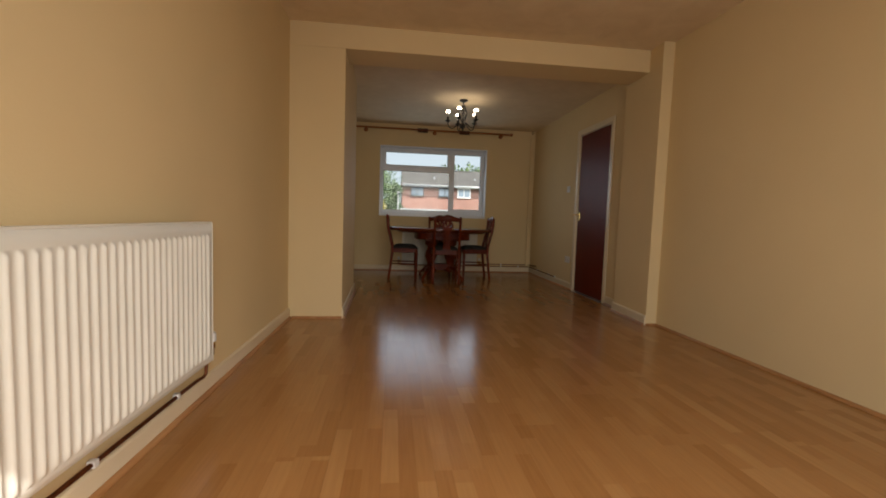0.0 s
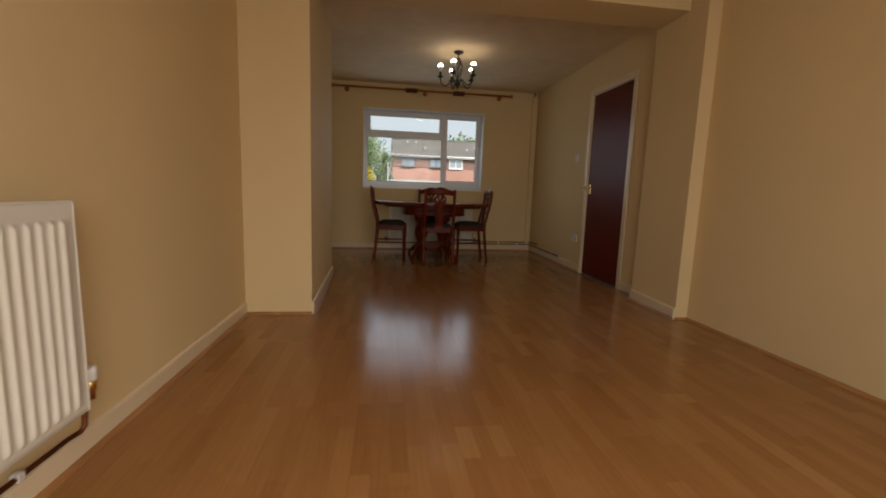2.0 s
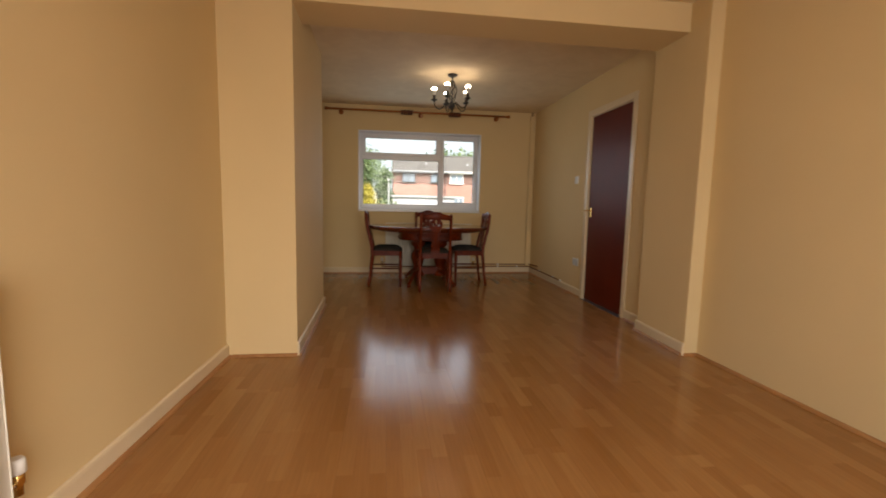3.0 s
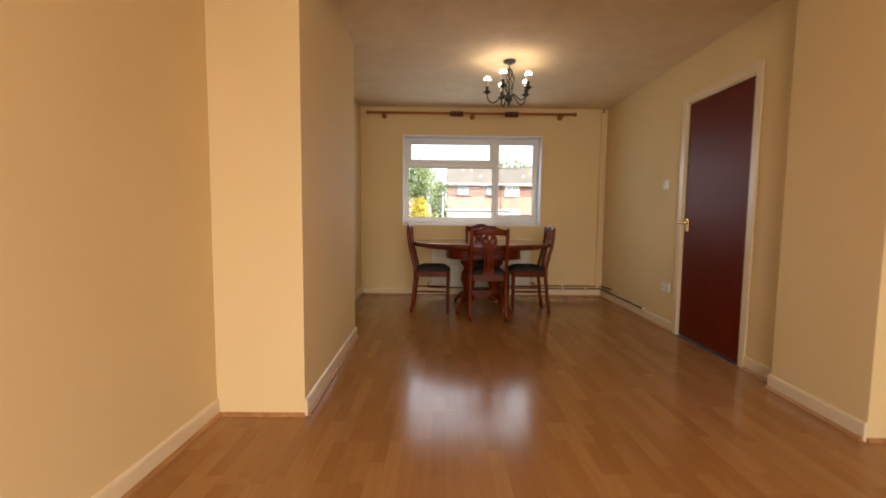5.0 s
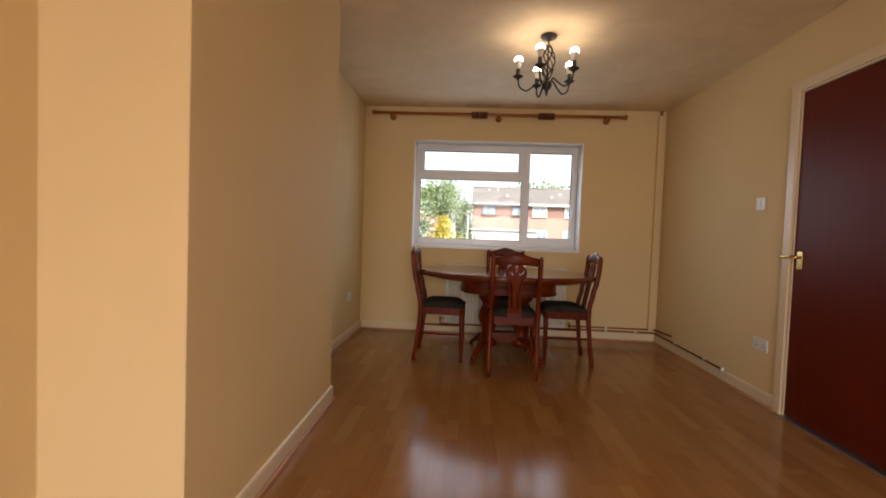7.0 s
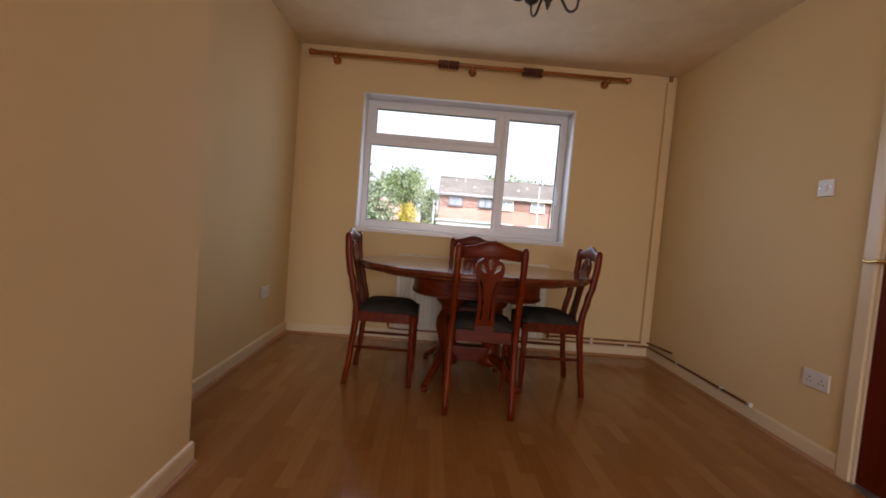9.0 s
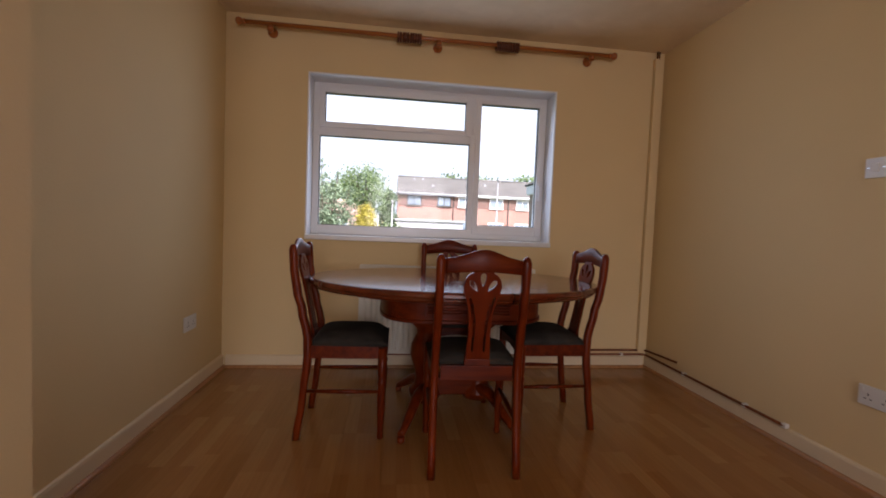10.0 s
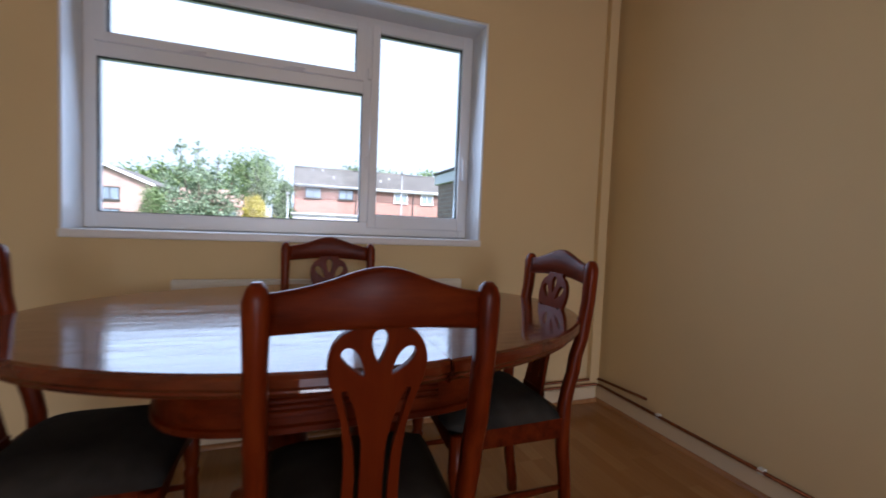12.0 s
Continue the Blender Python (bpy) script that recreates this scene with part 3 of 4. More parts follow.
# ---- radiators and pipes ----
def radiator(name, length, z0, z1, label, valve_side):
    """Pressed panel radiator; local x along its length from 0, the wall at y = 0, the front towards -y."""
    r = thing(name, label, "radiator")
    h, pitch = z1 - z0, 0.0390
    ribs = int((length - 0.024) / pitch)
    margin = (length - ribs * pitch) / 2
    bm = bmesh.new()
    cols = []
    for i in range(ribs):
        for u, d in ((0.0, 0.0), (0.20, 0.06), (0.31, 0.55), (0.41, 0.93), (0.50, 1.0), (0.59, 0.93), (0.69, 0.55), (0.80, 0.06)):
            cols.append((margin + (i + u) * pitch, d))
    cols = [(0.004, 0.0)] + cols + [(length - 0.004, 0.0)]
    zs = [(0.0, 0.6), (0.006, 0.0), (0.028, 0.0), (0.032, 0.0), (0.042, 1.0), (0.060, 1.0), (h - 0.080, 1.0), (h - 0.064, 1.0), (h - 0.052, 0.0), (h - 0.048, 0.0), (h - 0.006, 0.0), (h, 0.6)]
    grid = []
    for x, d in cols:
        column = []
        for z, k in zs:
            y = -0.080 - (0.009 * d if k == 1.0 else 0.0) + (0.010 if k == 0.6 else 0.0)
            column.append(bm.verts.new((x, y, z0 + z)))
        grid.append(column)
    for c0, c1 in zip(grid, grid[1:]):
        for k in range(len(zs) - 1):
            bm.faces.new((c0[k], c1[k], c1[k + 1], c0[k + 1])).smooth = True
    part("front_panel", bm, RAD, r, "white ribbed steel panel")
    part("side_trim", box(0.0, 0.004, -0.082, -0.045, z0 + 0.004, z1 - 0.002, 0.0015), RAD, r)
    part("side_trim", box(length - 0.004, length, -0.082, -0.045, z0 + 0.004, z1 - 0.002, 0.0015), RAD, r)
    part("back_panel", box(0.004, length - 0.004, -0.065, -0.050, z0 + 0.004, z1 - 0.004, 0.002), RAD, r)
    part("top_rail", box(0.002, length - 0.002, -0.080, -0.045, z1 - 0.004, z1 + 0.003, 0.0015), RAD, r)
    for bx in (0.18, length - 0.18):
        part("bracket", box(bx - 0.02, bx + 0.02, -0.050, -0.001, z0 + 0.1, z1 - 0.1, 0.001), RAD, r)
    for s, vx in ((-1, -0.05), (1, length + 0.05)):
        v = lathe([(0.011, -0.03), (0.012, 0.0), (0.016, 0.004), (0.016, 0.03), (0.013, 0.034)], 14, (vx, -0.052, z0 + 0.045))
        valve = part("valve", v, BRASS if s == valve_side else CHROME, r, "radiator valve")
        part("valve_cap", lathe([(0.017, 0.034), (0.022, 0.038), (0.021, 0.072), (0.015, 0.080)], 14, (vx, -0.052, z0 + 0.045)), PLASTIC, valve, "white plastic valve cap")
        part("valve_tail", tube([(vx, -0.052, z0 + 0.05), (vx - s * 0.055, -0.052, z0 + 0.05)], 0.009, 10), CHROME, valve)
    return r


RAD_Y1 = 3.478
lounge_rad = radiator("radiator", 1.70, 0.215, 0.868, "long white ribbed panel radiator on the wall", 1)
lounge_rad.matrix_world = pose(left_wall_x(RAD_Y1 - 1.70) + 0.006, RAD_Y1 - 1.70, 0, 0, 0, 88.6)
dining_rad = radiator("radiator", 1.30, 0.12, 0.765, "white ribbed panel radiator below the window", 1)
dining_rad.matrix_world = pose(0.60, WIN_Y, 0, 0, 0, 0)


def pipe(name, points, clips, label):
    p = thing(name, label, "pipe")
    part("pipe_run", tube(points, 0.0078, 10), COPPER, p)
    for cx, cy, cz, *_ in clips:
        c = box(-0.012, 0.012, -0.012, 0.012, -0.012, 0.012, 0.003)
        part("clip", c, PLASTIC, p, "white plastic pipe clip").matrix_world = Matrix.Translation((cx, cy, cz))
    return p


px = left_wall_x(3.0) + 0.032
pipe("copper_pipe", [(px - 0.045, 0.85, 0.128), (px, 3.35, 0.120), (px + 0.004, 3.48, 0.120), (px + 0.014, 3.518, 0.121), (px + 0.020, 3.530, 0.135), (px + 0.022, 3.532, 0.17), (px + 0.024, 3.533, 0.235)],
     [(left_wall_x(y) + 0.024, y, 0.122) for y in (1.4, 2.12, 2.80, 3.30)], "bare copper pipe clipped above the skirting")
wy = WIN_Y - 0.026
dx = DOOR_X - 0.026
pipe("copper_pipe", [(1.95, WIN_Y - 0.045, 0.13), (1.97, wy, 0.140), (2.05, wy, 0.142), (dx - 0.02, wy, 0.142), (dx, wy - 0.02, 0.144), (dx, 8.31, 0.164)],
     [(2.35, wy + 0.004, 0.142, 0)], "upper copper pipe running round the room corner")
pipe("copper_pipe", [(0.551, WIN_Y - 0.045, 0.15), (0.553, WIN_Y - 0.04, 0.11), (0.62, wy, 0.104), (dx - 0.02, wy, 0.108), (dx, wy - 0.02, 0.108), (dx, 7.47, 0.104)],
     [(2.35, wy + 0.004, 0.107, 0), (2.66, wy + 0.004, 0.107, 0), (dx + 0.005, 8.23, 0.106, 1), (dx + 0.005, 7.72, 0.105, 1), (dx + 0.005, 7.47, 0.104, 1)], "lower copper pipe running along two walls")


# ---- boxed riser in the corner ----
def riser():
    r = thing("pipe_boxing", "narrow cream boxed riser in the corner", "pipe boxing", kind="structure")
    part("casing", box(2.792, 2.848, WIN_Y - 0.036, WIN_Y - 0.001, 0.13, CEIL_DINE - 0.055, 0.004), WALL, r)
    for x in (2.812, 2.830):
        part("pipe_run", tube([(x, WIN_Y - 0.02, CEIL_DINE - 0.06), (x, WIN_Y - 0.02, CEIL_DINE)], 0.005, 8), COPPER, r, "thin dark pipe")


riser()


# ---- electrical plates ----
def plate(name, label, category, w, h, at, sockets=0, rocker=False):
    """Local: the plate lies in x and z, its front towards -y."""
    p = thing(name, label, category, at)
    part("face_plate", box(-w / 2, w / 2, -0.010, -0.0005, -h / 2, h / 2, 0.003), PLASTIC, p, "white plastic plate")
    for s in range(sockets):
        cx = (s - (sockets - 1) / 2) * 0.068
        for ox, oz, ww, hh in ((0, 0.006, 0.0045, 0.010), (-0.011, -0.013, 0.008, 0.0045), (0.011, -0.013, 0.008, 0.0045)):
            part("pin_hole", box(cx + ox - ww / 2, cx + ox + ww / 2, -0.0108, -0.0098, oz - hh / 2, oz + hh / 2), DARK_PLASTIC, p)
        part("rocker_switch", box(cx * 1.0 - 0.006 + (0.022 if s else -0.022), cx + 0.006 + (0.022 if s else -0.022), -0.014, -0.0098, 0.014, 0.034, 0.002), PLASTIC, p)
    if rocker:
        part("rocker_switch", box(-0.012, 0.012, -0.014, -0.0098, -0.018, 0.018, 0.002), PLASTIC, p)
        for sx in (-0.030, 0.030):
            part("screw", lathe([(0.0035, 0), (0.003, 0.001)], 10), CHROME, p).matrix_basis = pose(sx, -0.0100, 0, 90, 0, 0)
    return p


plate("double_socket", "white double power socket low on the wall", "socket", 0.147, 0.087, pose(DOOR_X, 7.085, 0.402, 0, 0, -90), sockets=2)
plate("fused_switch", "white fused switch plate on the cream wall", "switch", 0.087, 0.087, pose(DOOR_X, 7.165, 1.385, 0, 0, -90), rocker=True)
plate("double_socket", "white double socket on the side wall", "socket", 0.147, 0.087, pose(DINE_X, 8.215, 0.43, 0, 0, 90), sockets=2)


# ---- curtain pole ----
def curtain_pole():
    y, z, x0, x1 = WIN_Y - 0.078, 2.386, -0.215, 2.395
    p = thing("curtain_pole", "orange pine curtain pole with bunched rings, bare of curtains", "curtain pole")
    part("pole", tube([(x0, y, z), (x1, y, z)], 0.0145, 14), PINE, p, "orange pine rod")
    for s, x in ((-1, x0), (1, x1)):
        f = lathe([(0.014, 0), (0.020, 0.004), (0.020, 0.010), (0.012, 0.016), (0.022, 0.028), (0.026, 0.042), (0.022, 0.056), (0.008, 0.064)], 16)
        part("finial", f, PINE, p, "turned pine finial").matrix_world = pose(x - s * 0.01, y, z, 0, 90 * s, 0)
    for x in (-0.045, 1.105, 2.25):
        b = lathe([(0.034, 0), (0.034, 0.010), (0.024, 0.016), (0.016, 0.026), (0.015, 0.055), (0.020, 0.066), (0.021, 0.074)], 16)
        br = part("bracket", b, PINE, p, "turned pine bracket")
        br.matrix_world = pose(x, WIN_Y - 0.0005, z - 0.030, 90, 0, 0)
        cup = tube([(x, y, z - 0.042), (x, y, z - 0.012)], [0.020, 0.023], 14)
        part("cup", cup, PINE, p)
    rng = random.Random(4)
    for a, b, k in ((0.82, 0.975, 10), (1.53, 1.665, 9), (1.685, 1.70, 1)):
        for i in range(k):
            x = a + (b - a) * (i / max(1, k - 1))
            bm = bmesh.new()
            q = [Vector((0, math.cos(t) * 0.028, math.sin(t) * 0.028)) for t in (2 * math.pi * j / 16 for j in range(17))]
            put_tube(bm, q, 0.0078, 8, False)
            part("curtain_ring", bm, PINE_DARK, p).matrix_world = pose(x + rng.uniform(-0.002, 0.002), y, z - 0.0070, rng.uniform(-20, 20), 0, rng.uniform(-6, 6))


curtain_pole()


# ---- chandelier ----
def chandelier():
    c = thing("chandelier", "black wrought iron five-arm chandelier, bulbs lit", "chandelier", pose(1.318, 7.02, 0))
    top = CEIL_DINE
    part("ceiling_rose", lathe([(0.052, -0.001), (0.056, -0.006), (0.050, -0.020), (0.022, -0.030), (0.010, -0.040)], 24, (0, 0, top)), IRON, c)
    part("stem", tube([(0, 0, top - 0.035), (0, 0, top - 0.40)], 0.006, 10), IRON, c)
    for k in range(8):
        a0, turn = 2 * math.pi * (k // 2) / 4, (1 if k % 2 else -1)
        pts = []
        for i in range(15):
            u = i / 14
            r = 0.008 + 0.040 * math.sin(math.pi * u) ** 0.8
            a = a0 + turn * u * math.pi * 1.1
            pts.append((r * math.cos(a), r * math.sin(a), top - 0.065 - 0.235 * u))
        part("cage_wire", tube(pts, 0.0042, 6), IRON, c)
    part("hub", lathe([(0.008, -0.295), (0.026, -0.310), (0.034, -0.335), (0.026, -0.360), (0.012, -0.375), (0.012, -0.385), (0.006, -0.402), (0.002, -0.412)], 18, (0, 0, top)), IRON, c)
    R = 0.198
    for k in range(5):
        a = radians(30 + 72 * k)
        e = Vector((math.cos(a), math.sin(a), 0))
        line = spline([e * 0.022 + Vector((0, 0, top - 0.335)), e * 0.045 + Vector((0, 0, top - 0.300)), e * 0.085 + Vector((0, 0, top - 0.335)), e * 0.135 + Vector((0, 0, top - 0.372)), e * 0.185 + Vector((0, 0, top - 0.345)), e * R + Vector((0, 0, top - 0.285))], 5)
        arm = part("arm", tube(line, 0.0062, 8), IRON, c)
        o = e * R
        part("drip_pan", lathe([(0.006, -0.300), (0.012, -0.290), (0.034, -0.276), (0.035, -0.271), (0.012, -0.276)], 18, (o.x, o.y, top)), IRON, arm)
        part("candle_tube", lathe([(0.0145, -0.280), (0.0145, -0.224)], 14, (o.x, o.y, top)), IRON, arm)
        part("bulb_base", lathe([(0.0135, -0.226), (0.0150, -0.212), (0.0195, -0.192), (0.0272, -0.172)], 18, (o.x, o.y, top)), PLASTIC, arm, "white bulb collar")
        part("bulb", lathe([(0.0270, -0.1718), (0.0288, -0.166), (0.0280, -0.157), (0.0238, -0.147), (0.017, -0.140), (0.009, -0.1365), (0.002, -0.1355)], 18, (o.x, o.y, top)), BULB, arm, "lit round bulb")
    return c


chandelier()


# ---- dining chairs ----
def fan_splat():
    """The pierced fan-headed splat as a flat plate: x across, z up."""
    cu = bpy.data.curves.new("splat", "CURVE")
    cu.dimensions, cu.fill_mode, cu.extrude, cu.bevel_depth = "2D", "BOTH", 0.0055, 0.0015

    def loop(points):
        s = cu.splines.new("POLY")
        s.points.add(len(points) - 1)
        for q, (x, y) in zip(s.points, points):
            q.co = (x, y, 0, 1)
        s.use_cyclic_u = True

    right = [(0.052, 0.0), (0.050, 0.03), (0.046, 0.10), (0.047, 0.17), (0.053, 0.225), (0.062, 0.262), (0.073, 0.298), (0.077, 0.328), (0.071, 0.356), (0.058, 0.374), (0.042, 0.384), (0.038, 0.396)]
    outline = [(p.x, p.y) for p in spline([(x, y, 0) for x, y in right], 4)]
    loop(outline + [(-x, y) for x, y in outline[::-1]])

    def hole(cx, cy, length, width, lean):
        c, s = math.cos(lean), math.sin(lean)
        pts = []
        for i in range(18):
            t = 2 * math.pi * i / 18
            v = math.sin(t) * length / 2
            u = math.cos(t) * width / 2 * (1.0 + 0.45 * math.sin(t))
            pts.append((cx + u * c + v * s, cy - u * s + v * c))
        loop(pts[::-1])

    hole(0, 0.356, 0.060, 0.025, 0)
    hole(0.038, 0.330, 0.060, 0.025, 0.60)
    hole(-0.038, 0.330, 0.060, 0.025, -0.60)
    for s in (1, -1):
        slit = [(0.020, 0.030), (0.031, 0.030), (0.030, 0.10), (0.033, 0.15), (0.046, 0.205), (0.057, 0.247), (0.047, 0.250), (0.032, 0.216), (0.019, 0.16), (0.018, 0.10)]
        loop([(s * x, y * 1.14) for x, y in (slit if s > 0 else slit[::-1])])
    ob = bpy.data.objects.new("splat_source", cu)
    scene.collection.objects.link(ob)
    bpy.context.view_layer.update()
    me = bpy.data.meshes.new_from_object(ob.evaluated_get(bpy.context.evaluated_depsgraph_get()))
    me.name = "splat"
    joined = bmesh.new()
    joined.from_mesh(me)
    bmesh.ops.remove_doubles(joined, verts=joined.verts, dist=0.0003)
    joined.to_mesh(me)
    joined.free()
    bpy.data.objects.remove(ob)
    bpy.data.curves.remove(cu)
    me.materials.clear()
    me.materials.append(CHERRY_SPLAT)
    return me


def back_profile(z):
    """How far back a rear post stands (local y) at a height."""
    pts = ((0.0, -0.222), (0.20, -0.196), (0.40, -0.176), (0.50, -0.178), (0.62, -0.205), (0.74, -0.236), (0.85, -0.250), (0.95, -0.254))
    for (z0, y0), (z1, y1) in zip(pts, pts[1:]):
        if z <= z1:
            u = (z - z0) / (z1 - z0)
            return y0 + (y1 - y0) * (u * u * (3 - 2 * u))
    return pts[-1][1]


def chair():
    c = thing("dining_chair", "reddish varnished dining chair with pierced fan splat, dark fabric seat", "chair", group="chairs round the table")
    hw = 0.176
    zs = [0.0, 0.06, 0.13, 0.2, 0.27, 0.34, 0.4, 0.45, 0.5, 0.55, 0.6, 0.65, 0.7, 0.76, 0.82, 0.88, 0.92]
    for s in (-1, 1):
        bm = bmesh.new()
        rings = []
        for z in zs + [0.938, 0.946]:
            y, k = back_profile(z), (1.0 if z <= 0.93 else (0.78 if z < 0.94 else 0.4))
            w, d = 0.0165 * k, (0.019 if z > 0.3 else 0.017) * k
            if 0.87 < z < 0.93:
                w *= 1.12
            x = s * (hw + 0.006 * (1 - z))
            rings.append([bm.verts.new((x + a * w, y + b * d, z)) for a, b in ((-1, -0.6), (-0.6, -1), (0.6, -1), (1, -0.6), (1, 0.6), (0.6, 1), (-0.6, 1), (-1, 0.6))])
        for r0, r1 in zip(rings, rings[1:]):
            for k in range(8):
                bm.faces.new((r0[k], r0[(k + 1) % 8], r1[(k + 1) % 8], r1[k])).smooth = True
        bm.faces.new(rings[0][::-1])
        bm.faces.new(rings[-1])
        part("rear_post", bm, CHERRY, c)
        leg = [(0.015, 0.0), (0.017, 0.012), (0.014, 0.03), (0.015, 0.06), (0.019, 0.15), (0.0205, 0.22), (0.0175, 0.262), (0.021, 0.275), (0.021, 0.285), (0.0165, 0.295), (0.0195, 0.315), (0.0215, 0.33), (0.0215, 0.455)]
        part("front_leg", lathe(leg, 12, (s * 0.186, 0.182, 0)), CHERRY, c)
        part("side_rail", box(s * 0.182 - 0.010, s * 0.182 + 0.010, -0.165, 0.168, 0.400, 0.462, 0.003), CHERRY_FLAT, c)
        part("stretcher", tube([(s * 0.178, -0.185, 0.235), (s * 0.183, 0.0, 0.235), (s * 0.186, 0.18, 0.235)], [0.008, 0.0115, 0.008], 10), CHERRY_FLAT, c)
    # front and back rails, the front one gently shaped below
    lower = [(-0.168 + 0.336 * i / 16, 0.408 + 0.010 * math.cos(math.pi * (i - 8) / 8)) for i in range(17)]
    part("front_rail", prism([(0.168, 0.462), (-0.168, 0.462)] + lower, 0.176, 0.196, "y"), CHERRY_FLAT, c)
    part("back_rail", box(-0.155, 0.155, -0.188, -0.166, 0.405, 0.470, 0.003), CHERRY_FLAT, c)
    # crest rail: serpentine top, bowed below
    top, low = [], []
    for i in range(25):
        u = -1 + 2 * i / 24
        x = u * 0.160
        top.append((x, 0.930 + 0.041 * math.cos(u * math.pi / 2) ** 1.4 - 0.006 * math.sin(abs(u) * math.pi) ** 2))
        low.append((x, 0.870 + 0.010 * math.cos(u * math.pi / 2)))
    bm = bmesh.new()
    rings = []
    for (xt, zt), (xl, zl) in zip(top, low):
        bow = -0.018 * math.cos(xt / 0.160 * math.pi / 2)
        yb = -0.252 + bow
        rings.append([bm.verts.new((xt, yb + dy, z)) for dy, z in ((-0.008, zl), (-0.0105, zl + 0.006), (-0.0105, zt - 0.008), (-0.006, zt), (0.005, zt), (0.0105, zt - 0.008), (0.0105, zl + 0.006), (0.008, zl))])
    for r0, r1 in zip(rings, rings[1:]):
        for k in range(8):
            bm.faces.new((r0[k], r1[k], r1[(k + 1) % 8], r0[(k + 1) % 8])).smooth = True
    bm.faces.new(rings[0])
    bm.faces.new(rings[-1][::-1])
    bmesh.ops.recalc_face_normals(bm, faces=bm.faces)
    part("crest_rail", bm, CHERRY_FLAT, c)
    sp = new("splat", fan_splat())
    sp.parent = c
    tilt = math.degrees(math.atan2(0.262 - 0.178, 0.875 - 0.468))
    sp.matrix_basis = pose(0, -0.180, 0.497, 90 + tilt * 0.92, 0, 0)
    part("splat_shoe", box(-0.056, 0.056, -0.189, -0.169, 0.468, 0.499, 0.004), CHERRY_FLAT, c)
    # drop-in seat
    bm = bmesh.new()
    n = 14
    rows = []
    for j in range(n + 1):
        v = -1 + 2 * j / n
        row = []
        for i in range(n + 1):
            u = -1 + 2 * i / n
            half = 0.192 + 0.012 * (v + 1) / 2
            z = 0.462 + 0.056 * (1 - abs(u) ** 5) ** 0.7 * (1 - abs(v) ** 5) ** 0.7
            row.append(bm.verts.new((u * half * (1 - 0.03 * abs(v) ** 6), 0.010 + v * 0.182 + 0.014 * (v > 0.99), z)))
        rows.append(row)
    for r0, r1 in zip(rows, rows[1:]):
        for k in range(n):
            bm.faces.new((r0[k], r0[k + 1], r1[k + 1], r1[k])).smooth = True
    rim = [rows[0][k] for k in range(n + 1)] + [rows[k][n] for k in range(1, n + 1)] + [rows[n][k] for k in range(n - 1, -1, -1)] + [rows[k][0] for k in range(n - 1, 0, -1)]
    bm.faces.new(rim[::-1])
    part("seat_cushion", bm, FABRIC, c, "dark grey-green woven drop-in seat")
    return c


first_chair = chair()
first_chair.matrix_world = pose(1.203, 7.500, 0, 0, 0, -2)
copy_thing(first_chair, pose(0.614, 7.822, 0, 0, 0, -91))
copy_thing(first_chair, pose(1.694, 7.868, 0, 0, 0, 90))
copy_thing(first_chair, pose(1.222, 8.235, 0, 0, 0, 180))


# ---- dining table ----
def ellipse(a, b, k=64, power=1.0):
    """An oval; a power below 1 squares it up towards a rounded rectangle."""
    pts = []
    for i in range(k):
        c, s = math.cos(2 * math.pi * i / k), math.sin(2 * math.pi * i / k)
        pts.append((a * math.copysign(abs(c) ** power, c), b * math.copysign(abs(s) ** power, s)))
    return pts


def oval_slab(a, b, rings, k=72, x0=None, x1=None, power=1.0):
    """Stacked ovals: (inset, height) pairs; clipped to x0..x1 where given."""
    bm = bmesh.new()
    loops = []
    for inset, z in rings:
        loops.append([bm.verts.new((min(max(x, x0 if x0 is not None else -9), x1 if x1 is not None else 9), y, z)) for x, y in ellipse(a - inset, b - inset, k, power)])
    for r0, r1 in zip(loops, loops[1:]):
        for i in range(k):
            bm.faces.new((r0[i], r0[(i + 1) % k], r1[(i + 1) % k], r1[i]))
    bm.faces.new(loops[0][::-1])
    bm.faces.new(loops[-1])
    bmesh.ops.remove_doubles(bm, verts=bm.verts, dist=0.00005)
    bmesh.ops.recalc_face_normals(bm, faces=bm.faces)
    return bm


